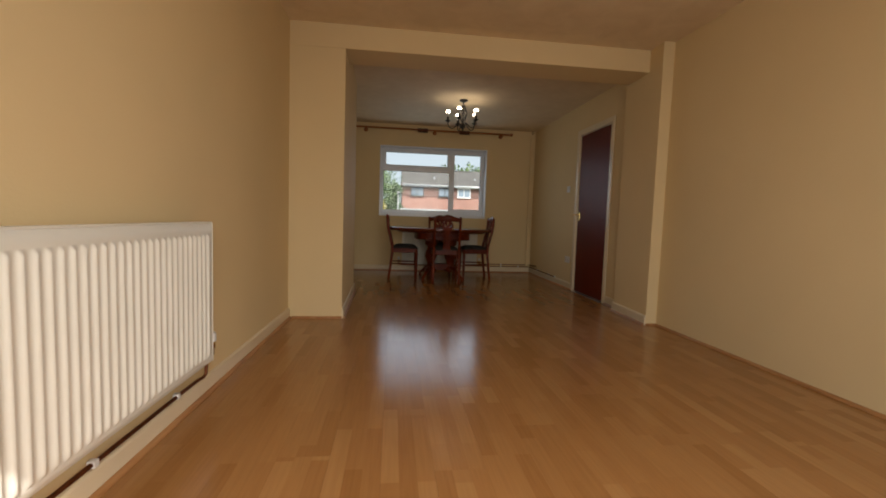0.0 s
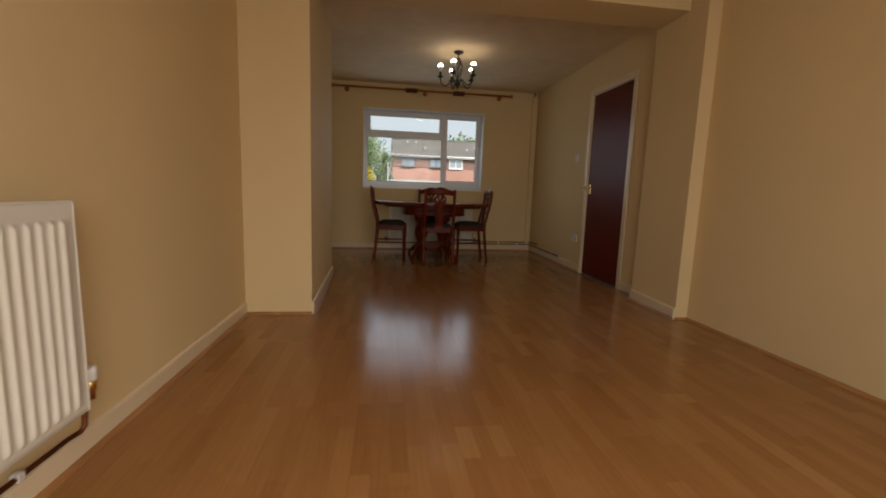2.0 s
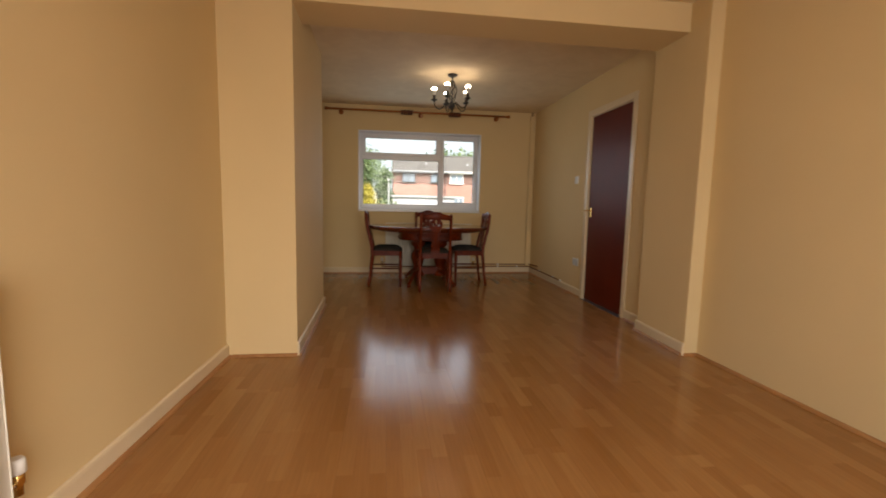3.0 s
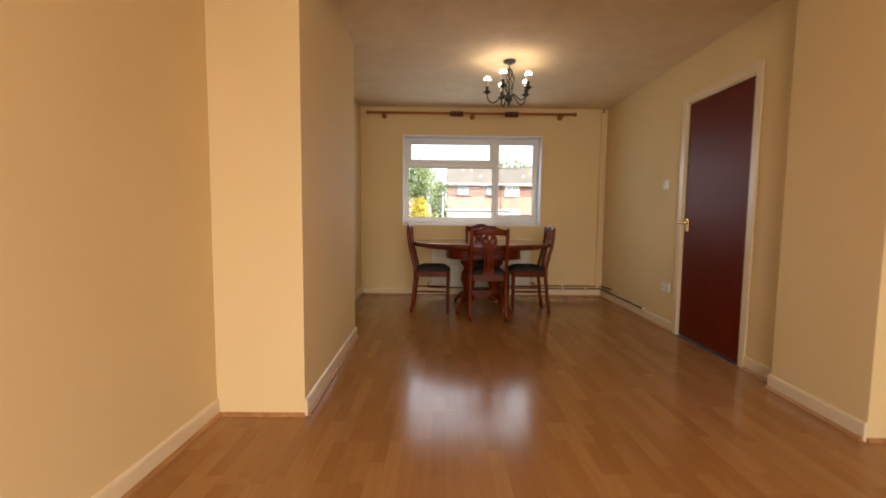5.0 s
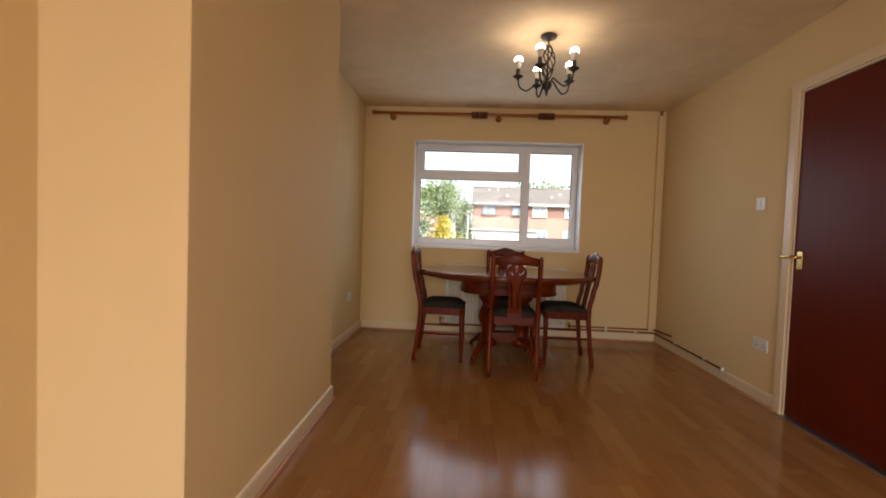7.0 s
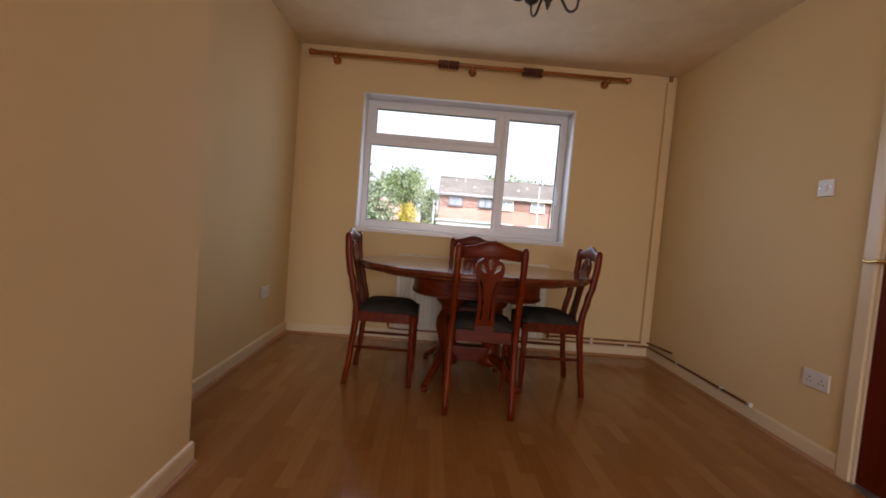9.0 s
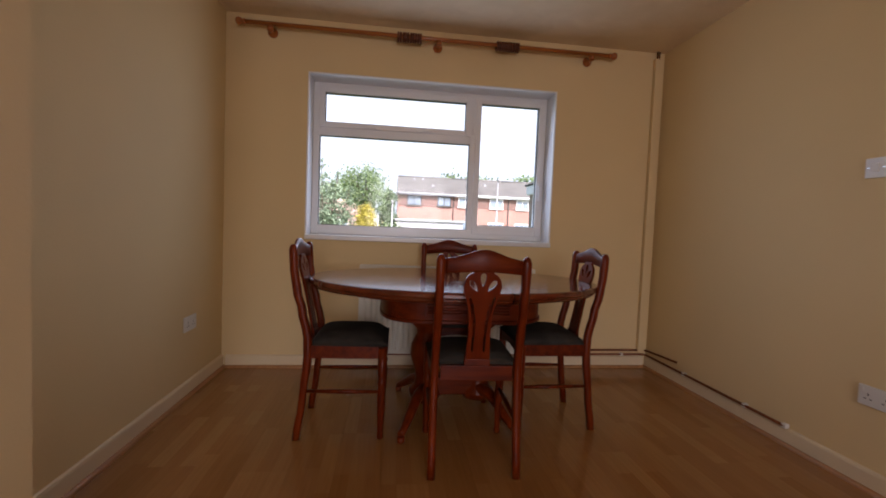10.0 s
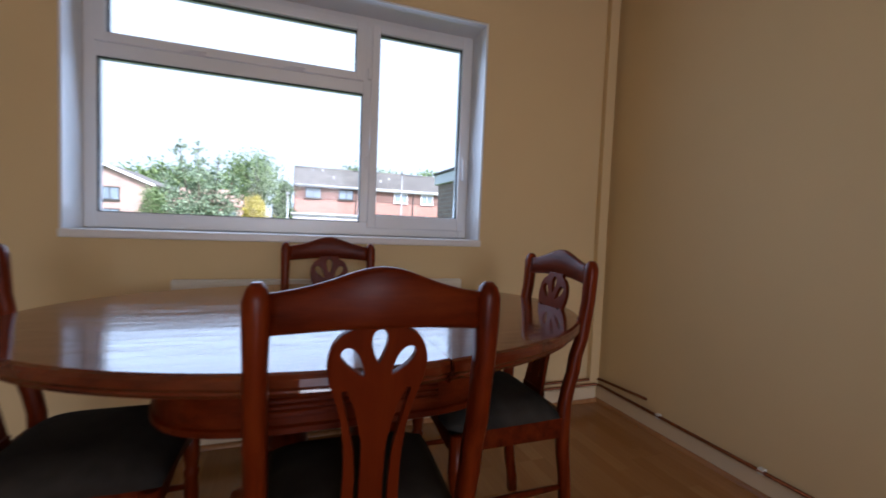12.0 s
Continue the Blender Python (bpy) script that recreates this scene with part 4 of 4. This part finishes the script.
def table():
    t = thing("dining_table", "oval reddish mahogany extending pedestal dining table", "table", pose(1.185, 7.92, 0))
    a, b, H = 0.800, 0.560, 0.772
    rings = [(0.034, H - 0.052), (0.022, H - 0.049), (0.015, H - 0.040), (0.016, H - 0.036), (0.006, H - 0.032), (0.0, H - 0.024), (0.0, H - 0.010), (0.004, H - 0.003), (0.012, H)]
    for x0, x1 in ((-9, -0.1806), (-0.1794, 0.1794), (0.1806, 9)):
        part("tabletop", oval_slab(a, b, rings, 96, x0, x1), TABLETOP, t, "glossy dark mahogany leaf")
    part("sub_top", oval_slab(a - 0.130, b - 0.110, [(0.006, H - 0.072), (0.0, H - 0.069), (0.0, H - 0.053)], 72), CHERRY_FLAT, t)
    part("apron", oval_slab(0.41, 0.425, [(0.010, H - 0.160), (0.0, H - 0.153), (0.0, H - 0.073)], 72, power=0.5), CHERRY_FLAT, t, "curved cherry apron")
    part("apron_moulding", oval_slab(0.417, 0.432, [(0.006, H - 0.168), (0.0, H - 0.164), (0.0, H - 0.152), (0.006, H - 0.148)], 72, power=0.5), CHERRY_FLAT, t)
    for q in (1, -1):
        panel = part("frieze_panel", box(-0.20, 0.20, min(q * 0.424, q * 0.438), max(q * 0.424, q * 0.438), H - 0.128, H - 0.076, 0.002), CHERRY_FLAT, t, "reeded cherry frieze panel")
        for i in range(3):
            part("reed", tube([(-0.192, q * 0.438, H - 0.114 + 0.0125 * i), (0.192, q * 0.438, H - 0.114 + 0.0125 * i)], 0.0036, 8), CHERRY_FLAT, panel)
    for x in (-0.22, 0.22):
        part("runner", box(x - 0.03, x + 0.03, -0.36, 0.36, H - 0.184, H - 0.1685, 0.003), CHERRY_FLAT, t, "sliding wooden runner")
    for s in (-1, 1):
        px = s * 0.15
        ped = part("pedestal", lathe([(0.085, 0.10), (0.092, 0.14), (0.066, 0.17), (0.056, 0.22), (0.072, 0.28), (0.092, 0.34), (0.086, 0.40), (0.056, 0.46), (0.064, 0.49), (0.095, 0.52), (0.10, H - 0.165)], 22, (px, 0, 0)), CHERRY, t, "turned pedestal column")
        for q in (1, -1):
            line = spline([(px, q * 0.04, 0.155), (px + s * 0.05, q * 0.14, 0.150), (px + s * 0.10, q * 0.25, 0.085), (px + s * 0.14, q * 0.33, 0.036)], 5)
            part("foot", tube(line, [0.036 - 0.0012 * i for i in range(len(line))], 10), CHERRY, ped, "splayed carved foot")
            f = line[-1]
            part("foot_tip", lathe([(0.018, 0.0), (0.020, 0.01), (0.018, 0.03)], 12, (f.x, f.y, 0)), CHERRY, ped, "turned wooden foot cap")
    part("stretcher_beam", box(-0.13, 0.13, -0.05, 0.05, 0.12, 0.22, 0.008), CHERRY_FLAT, t)


table()

# ---- outdoors ----
GROUND_Z = -0.35
backdrop_mat, bn, bl, bb = mat("hazy_summer_sky")
bb.inputs["Base Color"].default_value = (0, 0, 0, 1)
bb.inputs["Specular IOR Level"].default_value = 0.0
bb.inputs["Emission Color"].default_value = (0.80, 0.91, 1.0, 1)
bb.inputs["Emission Strength"].default_value = 0.50
structure("backdrop", box(-420, 420, 200, 202, -20, 260), backdrop_mat, "pale hazy summer sky beyond the houses", "sky")
bm = bmesh.new()
put_prism(bm, [(-900, -900), (900, -900), (900, 1500), (-900, 1500)], GROUND_Z - 0.2, GROUND_Z)
structure("ground", bm, GRASS, "mown grass gardens around the house", "ground")
structure("ground_behind", box(-60, 60, -80, BACK_Y - 0.26, GROUND_Z - 0.2, GROUND_Z + 0.2), RENDERED, "pale paved patio behind the house", "patio")
structure("road", box(-60, 60, 33, 38.5, GROUND_Z, GROUND_Z + 0.03), TARMAC, "grey tarmac road between the gardens", "road")


def far_window(parent, x0, x1, z0, z1, y, frame_mat, bars=1):
    f = bmesh.new()
    put_box(f, x0, x1, y - 0.05, y + 0.02, z0, z0 + 0.09)
    put_box(f, x0, x1, y - 0.05, y + 0.02, z1 - 0.09, z1)
    put_box(f, x0, x0 + 0.09, y - 0.05, y + 0.02, z0 + 0.09, z1 - 0.09)
    put_box(f, x1 - 0.09, x1, y - 0.05, y + 0.02, z0 + 0.09, z1 - 0.09)
    for i in range(bars):
        xm = x0 + (x1 - x0) * (i + 1) / (bars + 1)
        put_box(f, xm - 0.035, xm + 0.035, y - 0.05, y + 0.02, z0 + 0.09, z1 - 0.09)
    w = part("window", f, frame_mat, parent, "window frame")
    part("pane", box(x0 + 0.05, x1 - 0.05, y - 0.02, y + 0.01, z0 + 0.05, z1 - 0.05), SKY_TONED_GLASS, w, "glass coloured with reflected sky")
    part("sill", box(x0 - 0.06, x1 + 0.06, y - 0.12, y + 0.0, z0 - 0.07, z0, 0.01), frame_mat, w)


def terrace_house(x0, x1, windows, frame_mat, fascia_mat, label, y=50.0, vents=()):
    h = thing("terrace_house", label, "house", group="row of terrace houses")
    eave, ridge, depth = 4.55, 6.62, 8.4
    part("wall", box(x0, x1, y, y + depth, GROUND_Z, eave - 1.25), BRICK, h, "orange brick lower wall")
    part("upper_wall", box(x0 + 0.002, x1 - 0.002, y - 0.03, y + depth - 0.05, eave - 1.25, eave), BRICK_DARK, h, "brown brick band between the windows")
    part("gable", prism([(y - 0.03, eave), (y + depth - 0.05, eave), (y + depth / 2, ridge - 0.1)], x0 + 0.002, x1 - 0.002, "x"), BRICK, h)
    roof = prism([(y - 0.35, eave - 0.02), (y + depth / 2, ridge), (y + depth + 0.35, eave - 0.02), (y + depth + 0.35, eave + 0.12), (y + depth / 2, ridge + 0.14), (y - 0.35, eave + 0.12)], x0 - 0.06, x1 + 0.0, "x")
    r = part("roof", roof, ROOF_TILE, h, "brown concrete tile roof")
    part("ridge_tile", tube([(x0, y + depth / 2, ridge + 0.13), (x1, y + depth / 2, ridge + 0.13)], 0.12, 8), ROOF_TILE, r)
    rows = 12
    for i in range(rows):
        u = (i + 0.3) / rows
        yy, zz = y - 0.35 + u * (depth / 2 + 0.35), eave + 0.12 + u * (ridge + 0.02 - eave)
        part("tile_course", box(x0 - 0.05, x1 - 0.01, yy, yy + 0.16, zz - 0.05, zz + 0.045), ROOF_TILE, r)
    part("fascia", box(x0 - 0.04, x1 - 0.002, y - 0.40, y - 0.36, eave - 0.16, eave + 0.10), fascia_mat, h, "painted fascia board")
    part("gutter", tube([(x0, y - 0.46, eave + 0.0), (x1, y - 0.46, eave + 0.0)], 0.06, 8), fascia_mat, h)
    part("downpipe", tube([(x1 - 0.2, y - 0.08, GROUND_Z), (x1 - 0.2, y - 0.08, eave - 0.1)], 0.045, 8), DARK_FRAME, h, "dark downpipe")
    for wx0, wx1 in windows:
        far_window(h, wx0, wx1, 3.34, 4.36, y - 0.04, frame_mat)
        far_window(h, wx0 - 0.1, wx1 + 0.1, 0.55, 1.85, y - 0.01, frame_mat, 2)
    for vx, u in vents:
        yy, zz = y - 0.35 + u * (depth / 2 + 0.35), eave + 0.12 + u * (ridge + 0.02 - eave)
        part("roof_vent", put_box(box(vx - 0.08, vx + 0.08, yy - 0.08, yy + 0.1, zz - 0.05, zz + 0.20, 0.03), vx - 0.13, vx + 0.13, yy - 0.11, yy + 0.11, zz - 0.06, zz + 0.05, 0.02), GALV, r, "pale grey roof vent")
    return h


terrace_house(1.40, 7.45, [(2.36, 3.86), (5.52, 6.98)], DARK_FRAME, GALV, "orange brick terrace house end with dark framed windows", vents=((3.2, 0.80), (4.2, 0.84), (5.15, 0.42)))
terrace_house(7.45, 13.4, [(7.74, 9.25), (11.14, 12.60)], WHITE_BOARD, WHITE_BOARD, "orange brick terrace house with white windows and fascia", vents=((10.0, 0.42), (11.1, 0.62)))
terrace_house(13.4, 19.4, [(14.06, 15.42), (17.2, 18.6)], WHITE_BOARD, WHITE_BOARD, "further orange brick terrace house, white fascia")


def gable_house():
    h = thing("gable_house", "pale brick house with white barge boards, gable facing", "house")
    y0, y1, xa, xl, xr = 50.0, 58.0, -13.6, -17.3, -10.1
    part("wall", box(xl + 0.25, xr - 0.25, y0, y1, GROUND_Z, 3.62), BRICK_PALE, h)
    part("gable", prism([(xl + 0.25, 3.62), (xr - 0.25, 3.62), (xa, 5.0)], y0, y1, "y"), BRICK_PALE, h)
    part("roof", prism([(xl - 0.1, 3.58), (xa, 5.10), (xr + 0.1, 3.58), (xr + 0.1, 3.74), (xa, 5.28), (xl - 0.1, 3.74)], y0 - 0.3, y1 + 0.3, "y"), ROOF_TILE, h)
    part("barge_board", prism([(xl - 0.14, 3.50), (xa, 5.04), (xr + 0.14, 3.50), (xr + 0.14, 3.72), (xa, 5.26), (xl - 0.14, 3.72)], y0 - 0.36, y0 - 0.31, "y"), WHITE_BOARD, h, "white barge boards")
    for wx in (-13.3,):
        far_window(h, wx - 0.7, wx + 0.7, 2.2, 3.35, y0 - 0.01, DARK_FRAME)
        far_window(h, wx - 0.7, wx + 0.7, -0.1 + 0.4, 1.5, y0 - 0.01, DARK_FRAME)


gable_house()


def low_house():
    h = thing("bungalow", "low pinkish brick bungalow behind the trees", "house")
    x0, x1, y0, y1 = -8.9, -1.9, 52.0, 58.0
    part("wall", box(x0, x1, y0, y1, GROUND_Z, 2.2), BRICK_PALE, h)
    part("gable", prism([(y0 + 0.002, 2.2), (y1 - 0.002, 2.2), (y0 + 3.0, 3.7)], x0 + 0.1, x1 - 0.1, "x"), BRICK_PALE, h)
    roof = part("roof", prism([(y0 - 0.3, 2.15), (y0 + 3.0, 3.75), (y1 + 0.3, 2.15), (y1 + 0.3, 2.3), (y0 + 3.0, 3.92), (y0 - 0.3, 2.3)], x0 - 0.2, x1 + 0.2, "x"), PINK_TILE, h, "pale pinkish tile roof")
    for i in range(10):
        u = (i + 0.3) / 10
        yy, zz = y0 - 0.3 + u * 3.3, 2.3 + u * 1.62
        part("tile_course", box(x0 - 0.18, x1 + 0.18, yy, yy + 0.14, zz - 0.03, zz + 0.05), PINK_TILE, roof)
    part("barge_board", prism([(y0 - 0.34, 2.10), (y0 + 3.0, 3.70), (y1 + 0.34, 2.10), (y1 + 0.34, 2.30), (y0 + 3.0, 3.94), (y0 - 0.34, 2.30)], x1 + 0.205, x1 + 0.26, "x"), WHITE_BOARD, h, "white barge board")
    for wx in (-7.2, -4.6):
        far_window(h, wx - 0.8, wx + 0.8, 0.6, 1.7, y0 - 0.01, WHITE_BOARD)


low_house()


def garage_near():
    g = thing("garage", "near tan brick garage with a white flat-roof fascia", "garage")
    x0, x1, y0, y1, top = 3.72, 6.6, 10.4, 14.35, 2.03
    part("wall", box(x0, x1, y0, y1, GROUND_Z, top - 0.19), BRICK_TAN, g, "tan brick wall")
    part("fascia", box(x0 - 0.06, x1 + 0.06, y0 - 0.06, y1 + 0.06, top - 0.20, top - 0.02, 0.01), WHITE_BOARD, g, "white painted fascia")
    part("roof", box(x0 - 0.09, x1 + 0.09, y0 - 0.09, y1 + 0.09, top - 0.018, top + 0.02, 0.008), DARK_FRAME, g, "dark felt roof edge")


garage_near()


def garage_row():
    g = thing("garage_block", "low pale garage block in front of the terrace", "garage")
    part("wall", box(1.25, 7.4, 44.5, 47.3, GROUND_Z, 1.62), GARAGE_WALL, g)
    part("roof", box(1.1, 7.6, 44.3, 47.4, 1.62, 1.80, 0.02), GALV, g, "pale grey flat roof")
    for x in (1.6, 3.6, 5.5):
        part("garage_door", box(x, x + 1.7, 44.42, 44.52, GROUND_Z, 1.35, 0.01), GARAGE_WALL, g)


garage_row()


def car():
    c = thing("car", "dark blue parked hatchback by the kerb", "car", pose(11.2, 41.0, GROUND_Z + 0.0, 0, 0, 0))
    side = [(-2.0, 0.32), (-2.02, 0.75), (-1.85, 0.92), (-1.5, 1.40), (-0.2, 1.48), (0.45, 1.42), (1.05, 0.98), (1.85, 0.82), (2.02, 0.55), (2.0, 0.3)]
    bm = prism(side, -0.82, 0.82, "y")
    part("body", bm, CAR_PAINT, c)
    part("side_window", prism([(-1.35, 0.95), (-1.2, 1.32), (0.38, 1.34), (0.85, 0.96)], -0.835, 0.835, "y"), SKY_TONED_GLASS, c)
    for x in (-1.25, 1.25):
        for y in (-0.72, 0.72):
            w = part("wheel", lathe([(0.28, -0.1), (0.31, -0.08), (0.31, 0.08), (0.28, 0.1)], 18), DARK_PLASTIC, c)
            w.matrix_basis = pose(x, y, 0.31, 90, 0, 0)
            r = part("rim", lathe([(0.19, -0.11), (0.17, -0.112), (0.17, 0.112), (0.19, 0.11)], 14), CHROME, w)


car()


def post(x, y, top, label, head=True):
    p = thing("street_lamp", label, "street lamp", pose(x, y, GROUND_Z))
    h = top - GROUND_Z
    part("pole", tube([(0, 0, 0), (0, 0, 1.0), (0, 0, 1.01), (0, 0, h)], [0.09, 0.09, 0.055, 0.045], 10), GALV, p)
    if head:
        part("lamp_head", box(-0.12, 0.12, -0.42, 0.06, h - 0.02, h + 0.12, 0.03), GALV, p)


post(9.45, 40.0, 5.15, "tall pale grey street lamp beside the road")
post(0.85, 40.0, 3.0, "short pale grey lamp post by the trees")
post(-0.25, 38.9, 1.95, "short pale grey lamp post by the hedge", False)


def leaf_cloud(name, blobs, count, size, material, parent, rng, label=""):
    """A crown of many small leaf clumps scattered in and on overlapping blobs (x, y, z, radius)."""
    blobs = np.array(blobs)
    weights = blobs[:, 3] ** 2
    pick = rng.choice(len(blobs), count, p=weights / weights.sum())
    c = blobs[pick, :3] + rng.normal(size=(count, 3)) * blobs[pick, 3][:, None] * np.array([0.58, 0.58, 0.52])
    u = rng.normal(size=(count, 3))
    u /= np.linalg.norm(u, axis=1)[:, None]
    v = np.cross(u, rng.normal(size=(count, 3)))
    v /= np.linalg.norm(v, axis=1)[:, None]
    s = size * (0.5 + rng.random(count))[:, None]
    quads = np.stack([c + u * s, c + v * s * 0.55, c - u * s, c - v * s * 0.55], 1).reshape(-1, 3)
    me = bpy.data.meshes.new(name)
    me.from_pydata(quads.tolist(), [], [(4 * i, 4 * i + 1, 4 * i + 2, 4 * i + 3) for i in range(count)])
    me.materials.append(material)
    ob = new(name, me)
    ob.parent = parent
    return tagged(ob, label)


def tree(x, y, height, width, material, label, seed, count, size, low=0.2, peak=0.45):
    """width: (x, y) half-spreads of the crown; low: where it begins; peak: the height of its widest part, both as shares."""
    rng = np.random.default_rng(seed)
    t = thing("tree", label, "tree", pose(x, y, GROUND_Z))
    fork = height * max(0.12, low)
    bm = tube(spline([(0, 0, 0), (0.03, 0.02, fork * 0.5), (0.0, 0.05, fork), (0.06, 0.0, height * 0.8)], 4), [0.022 * height * (1 - 0.068 * i) for i in range(13)], 9)
    blobs = []
    n = 46
    for i in range(n):
        a = 2.4 * i + rng.uniform(-0.5, 0.5)
        up = low + (0.95 - low) * (i + 0.5) / n
        u = (up - low) / (1 - low)
        full = math.sqrt(max(0.05, 1 - ((u - peak) / (1 - peak if u > peak else peak + 0.25)) ** 2))
        r = full * rng.uniform(0.35, 1.0)
        e = (math.cos(a) * r * width * 0.80, math.sin(a) * r * width * 0.80, height * up)
        if i % 2 == 0:
            s0 = (0, 0, max(fork * 0.7, height * up * 0.66))
            m = ((s0[0] + e[0]) * 0.5, (s0[1] + e[1]) * 0.5, (s0[2] + e[2]) * 0.5 + 0.04 * height)
            put_tube(bm, spline([s0, m, e], 4), [0.008 * height * (1 - 0.1 * k) for k in range(9)], 6)
        blobs.append((*e, width * rng.uniform(0.20, 0.42)))
    part("trunk", bm, BARK, t, "grey-brown trunk and limbs")
    leaf_cloud("crown", blobs, count, size, material, t, rng, "loose crown of small leaves")
    return t


def stemmed_tree(x, y, stems, material, label, seed, count, size):
    """Several stems fan out from one foot, each with its own tapering spray; stems: (x, y, height) of the tips."""
    rng = np.random.default_rng(seed)
    t = thing("tree", label, "tree", pose(x, y, GROUND_Z))
    bm = tube([(0, 0, 0), (0.02, 0.0, 0.35)], [0.13, 0.10], 9)
    blobs = []
    for tx, ty, tz in stems:
        line = spline([(0, 0, 0.25), (tx * 0.45, ty * 0.4, tz * 0.35), (tx * 0.85, ty * 0.9, tz * 0.7), (tx, ty, tz * 0.98)], 6)
        put_tube(bm, line, [0.055 * (1 - 0.048 * i) for i in range(len(line))], 7)
        for i in range(16):
            u = 0.30 + 0.70 * (i + 0.5) / 16
            p = line[min(len(line) - 1, int(u * (len(line) - 1)))]
            girth = 0.13 + 0.50 * (1 - u) ** 0.7
            a = 2.4 * i + rng.uniform(-0.6, 0.6)
            e = (p.x + math.cos(a) * girth * 0.7, p.y + math.sin(a) * girth * 0.7, p.z + rng.uniform(-0.1, 0.1))
            put_tube(bm, [p, ((p.x + e[0]) / 2, (p.y + e[1]) / 2, (p.z + e[2]) / 2 + 0.05), e], [0.016, 0.011, 0.005], 5)
            blobs.append((*e, girth * rng.uniform(0.42, 0.75)))
    part("trunk", bm, BARK, t, "several slender grey-brown stems")
    leaf_cloud("crown", blobs, count, size, material, t, rng, "upright sprays of small leaves")
    return t


stemmed_tree(-2.62, 28.0, [(-0.95, 0.2, 4.95), (-0.15, -0.3, 4.85), (0.60, 0.3, 4.4), (1.25, 0.0, 3.5), (-1.50, -0.2, 3.5), (0.1, 0.6, 4.0)], LEAF_A, "silver-green garden tree with several upright stems", 3, 9500, 0.055)
tree(-1.35, 40.0, 5.95, 2.05, LEAF_B, "round-headed green tree behind the garden", 8, 6500, 0.080, 0.46, 0.50)
tree(0.45, 45.5, 4.7, 1.10, LEAF_C, "dark green tree beside the end house", 12, 11000, 0.075, 0.08, 0.4)
tree(-9.0, 46.0, 3.5, 1.25, LEAF_B, "low green tree before the gabled house", 21, 6000, 0.075, 0.10, 0.4)


def conifer():
    rng = np.random.default_rng(5)
    t = thing("conifer", "rounded golden yellow conifer bush in the garden", "bush", pose(-0.62, 30.0, GROUND_Z))
    part("trunk", tube([(0, 0, 0), (0, 0, 1.9)], [0.08, 0.03], 8), BARK, t)
    blobs = [(0.36 * math.cos(2.4 * i) * math.sqrt(1 - (i / 10 - 0.95) ** 2), 0.36 * math.sin(2.4 * i) * math.sqrt(1 - (i / 10 - 0.95) ** 2), 1.62 + 0.80 * (i / 10 - 0.95), 0.21) for i in range(20)]
    leaf_cloud("crown", blobs, 10000, 0.036, LEAF_GOLD, t, rng, "dense golden foliage")


conifer()


def hedge(name, x0, x1, y, height, depth, material, label, seed, count, size):
    rng = np.random.default_rng(seed)
    h = thing(name, label, "hedge", kind="stuff")
    k = max(6, int((x1 - x0) / depth * 2.2))
    blobs = [(x0 + (x1 - x0) * (i + 0.5) / k, y + rng.uniform(-0.3, 0.3) * depth, GROUND_Z + hh * (0.55 + rng.uniform(0, 0.35)), depth * rng.uniform(0.45, 0.8)) for i in range(k) for hh in (height * 0.45, height * 0.8)]
    leaf_cloud("foliage", blobs, count, size, material, h, rng)


hedge("garden_hedge", -2.1, 0.2, 29.2, 1.75, 0.5, LEAF_GOLD, "clipped yellow-green garden hedge", 31, 2600, 0.05)
hedge("garden_hedge", -2.4, 1.2, 43.0, 1.5, 1.0, LEAF_B, "green garden hedge along the plot", 32, 3600, 0.10)
hedge("distant_woods", 8.0, 42.0, 95.0, 16.2, 3.0, LEAF_B, "line of far woods above the roofs", 33, 14000, 0.34)
hedge("distant_woods", -60.0, -7.0, 90.0, 12.0, 3.0, LEAF_B, "line of far woods behind the gardens", 34, 30000, 0.30)

# ---- floor boards ----
LB, WB = 1.20, 0.195
BOARD_MESHES = {}


def board_mesh(length):
    key = round(length, 3)
    if key not in BOARD_MESHES:
        bm = bmesh.new()
        put_box(bm, 0, length - 0.0003, 0, WB - 0.0003, -0.009, 0.0, 0.0003)
        BOARD_MESHES[key] = mesh_of("plank", bm, FLOOR)
    return BOARD_MESHES[key]


floor_thing = thing("floor", "glossy beech strip laminate floor", "floor", kind="structure")
for row in range(18):
    x = -0.56 + row * WB
    y_end = PIER_Y + 0.02 if x + WB < DINE_X else WIN_Y + 0.01
    y = BACK_Y - 0.02 - (row * 0.44 % LB)
    while y < y_end - 0.03:
        y0, y1 = max(y, BACK_Y - 0.02), min(y + LB, y_end)
        if y1 - y0 > 0.03:
            p = new("plank", board_mesh(y1 - y0))
            p.parent = floor_thing
            p.matrix_world = pose(x + WB, y0, 0, 0, 0, 90)
        y += LB
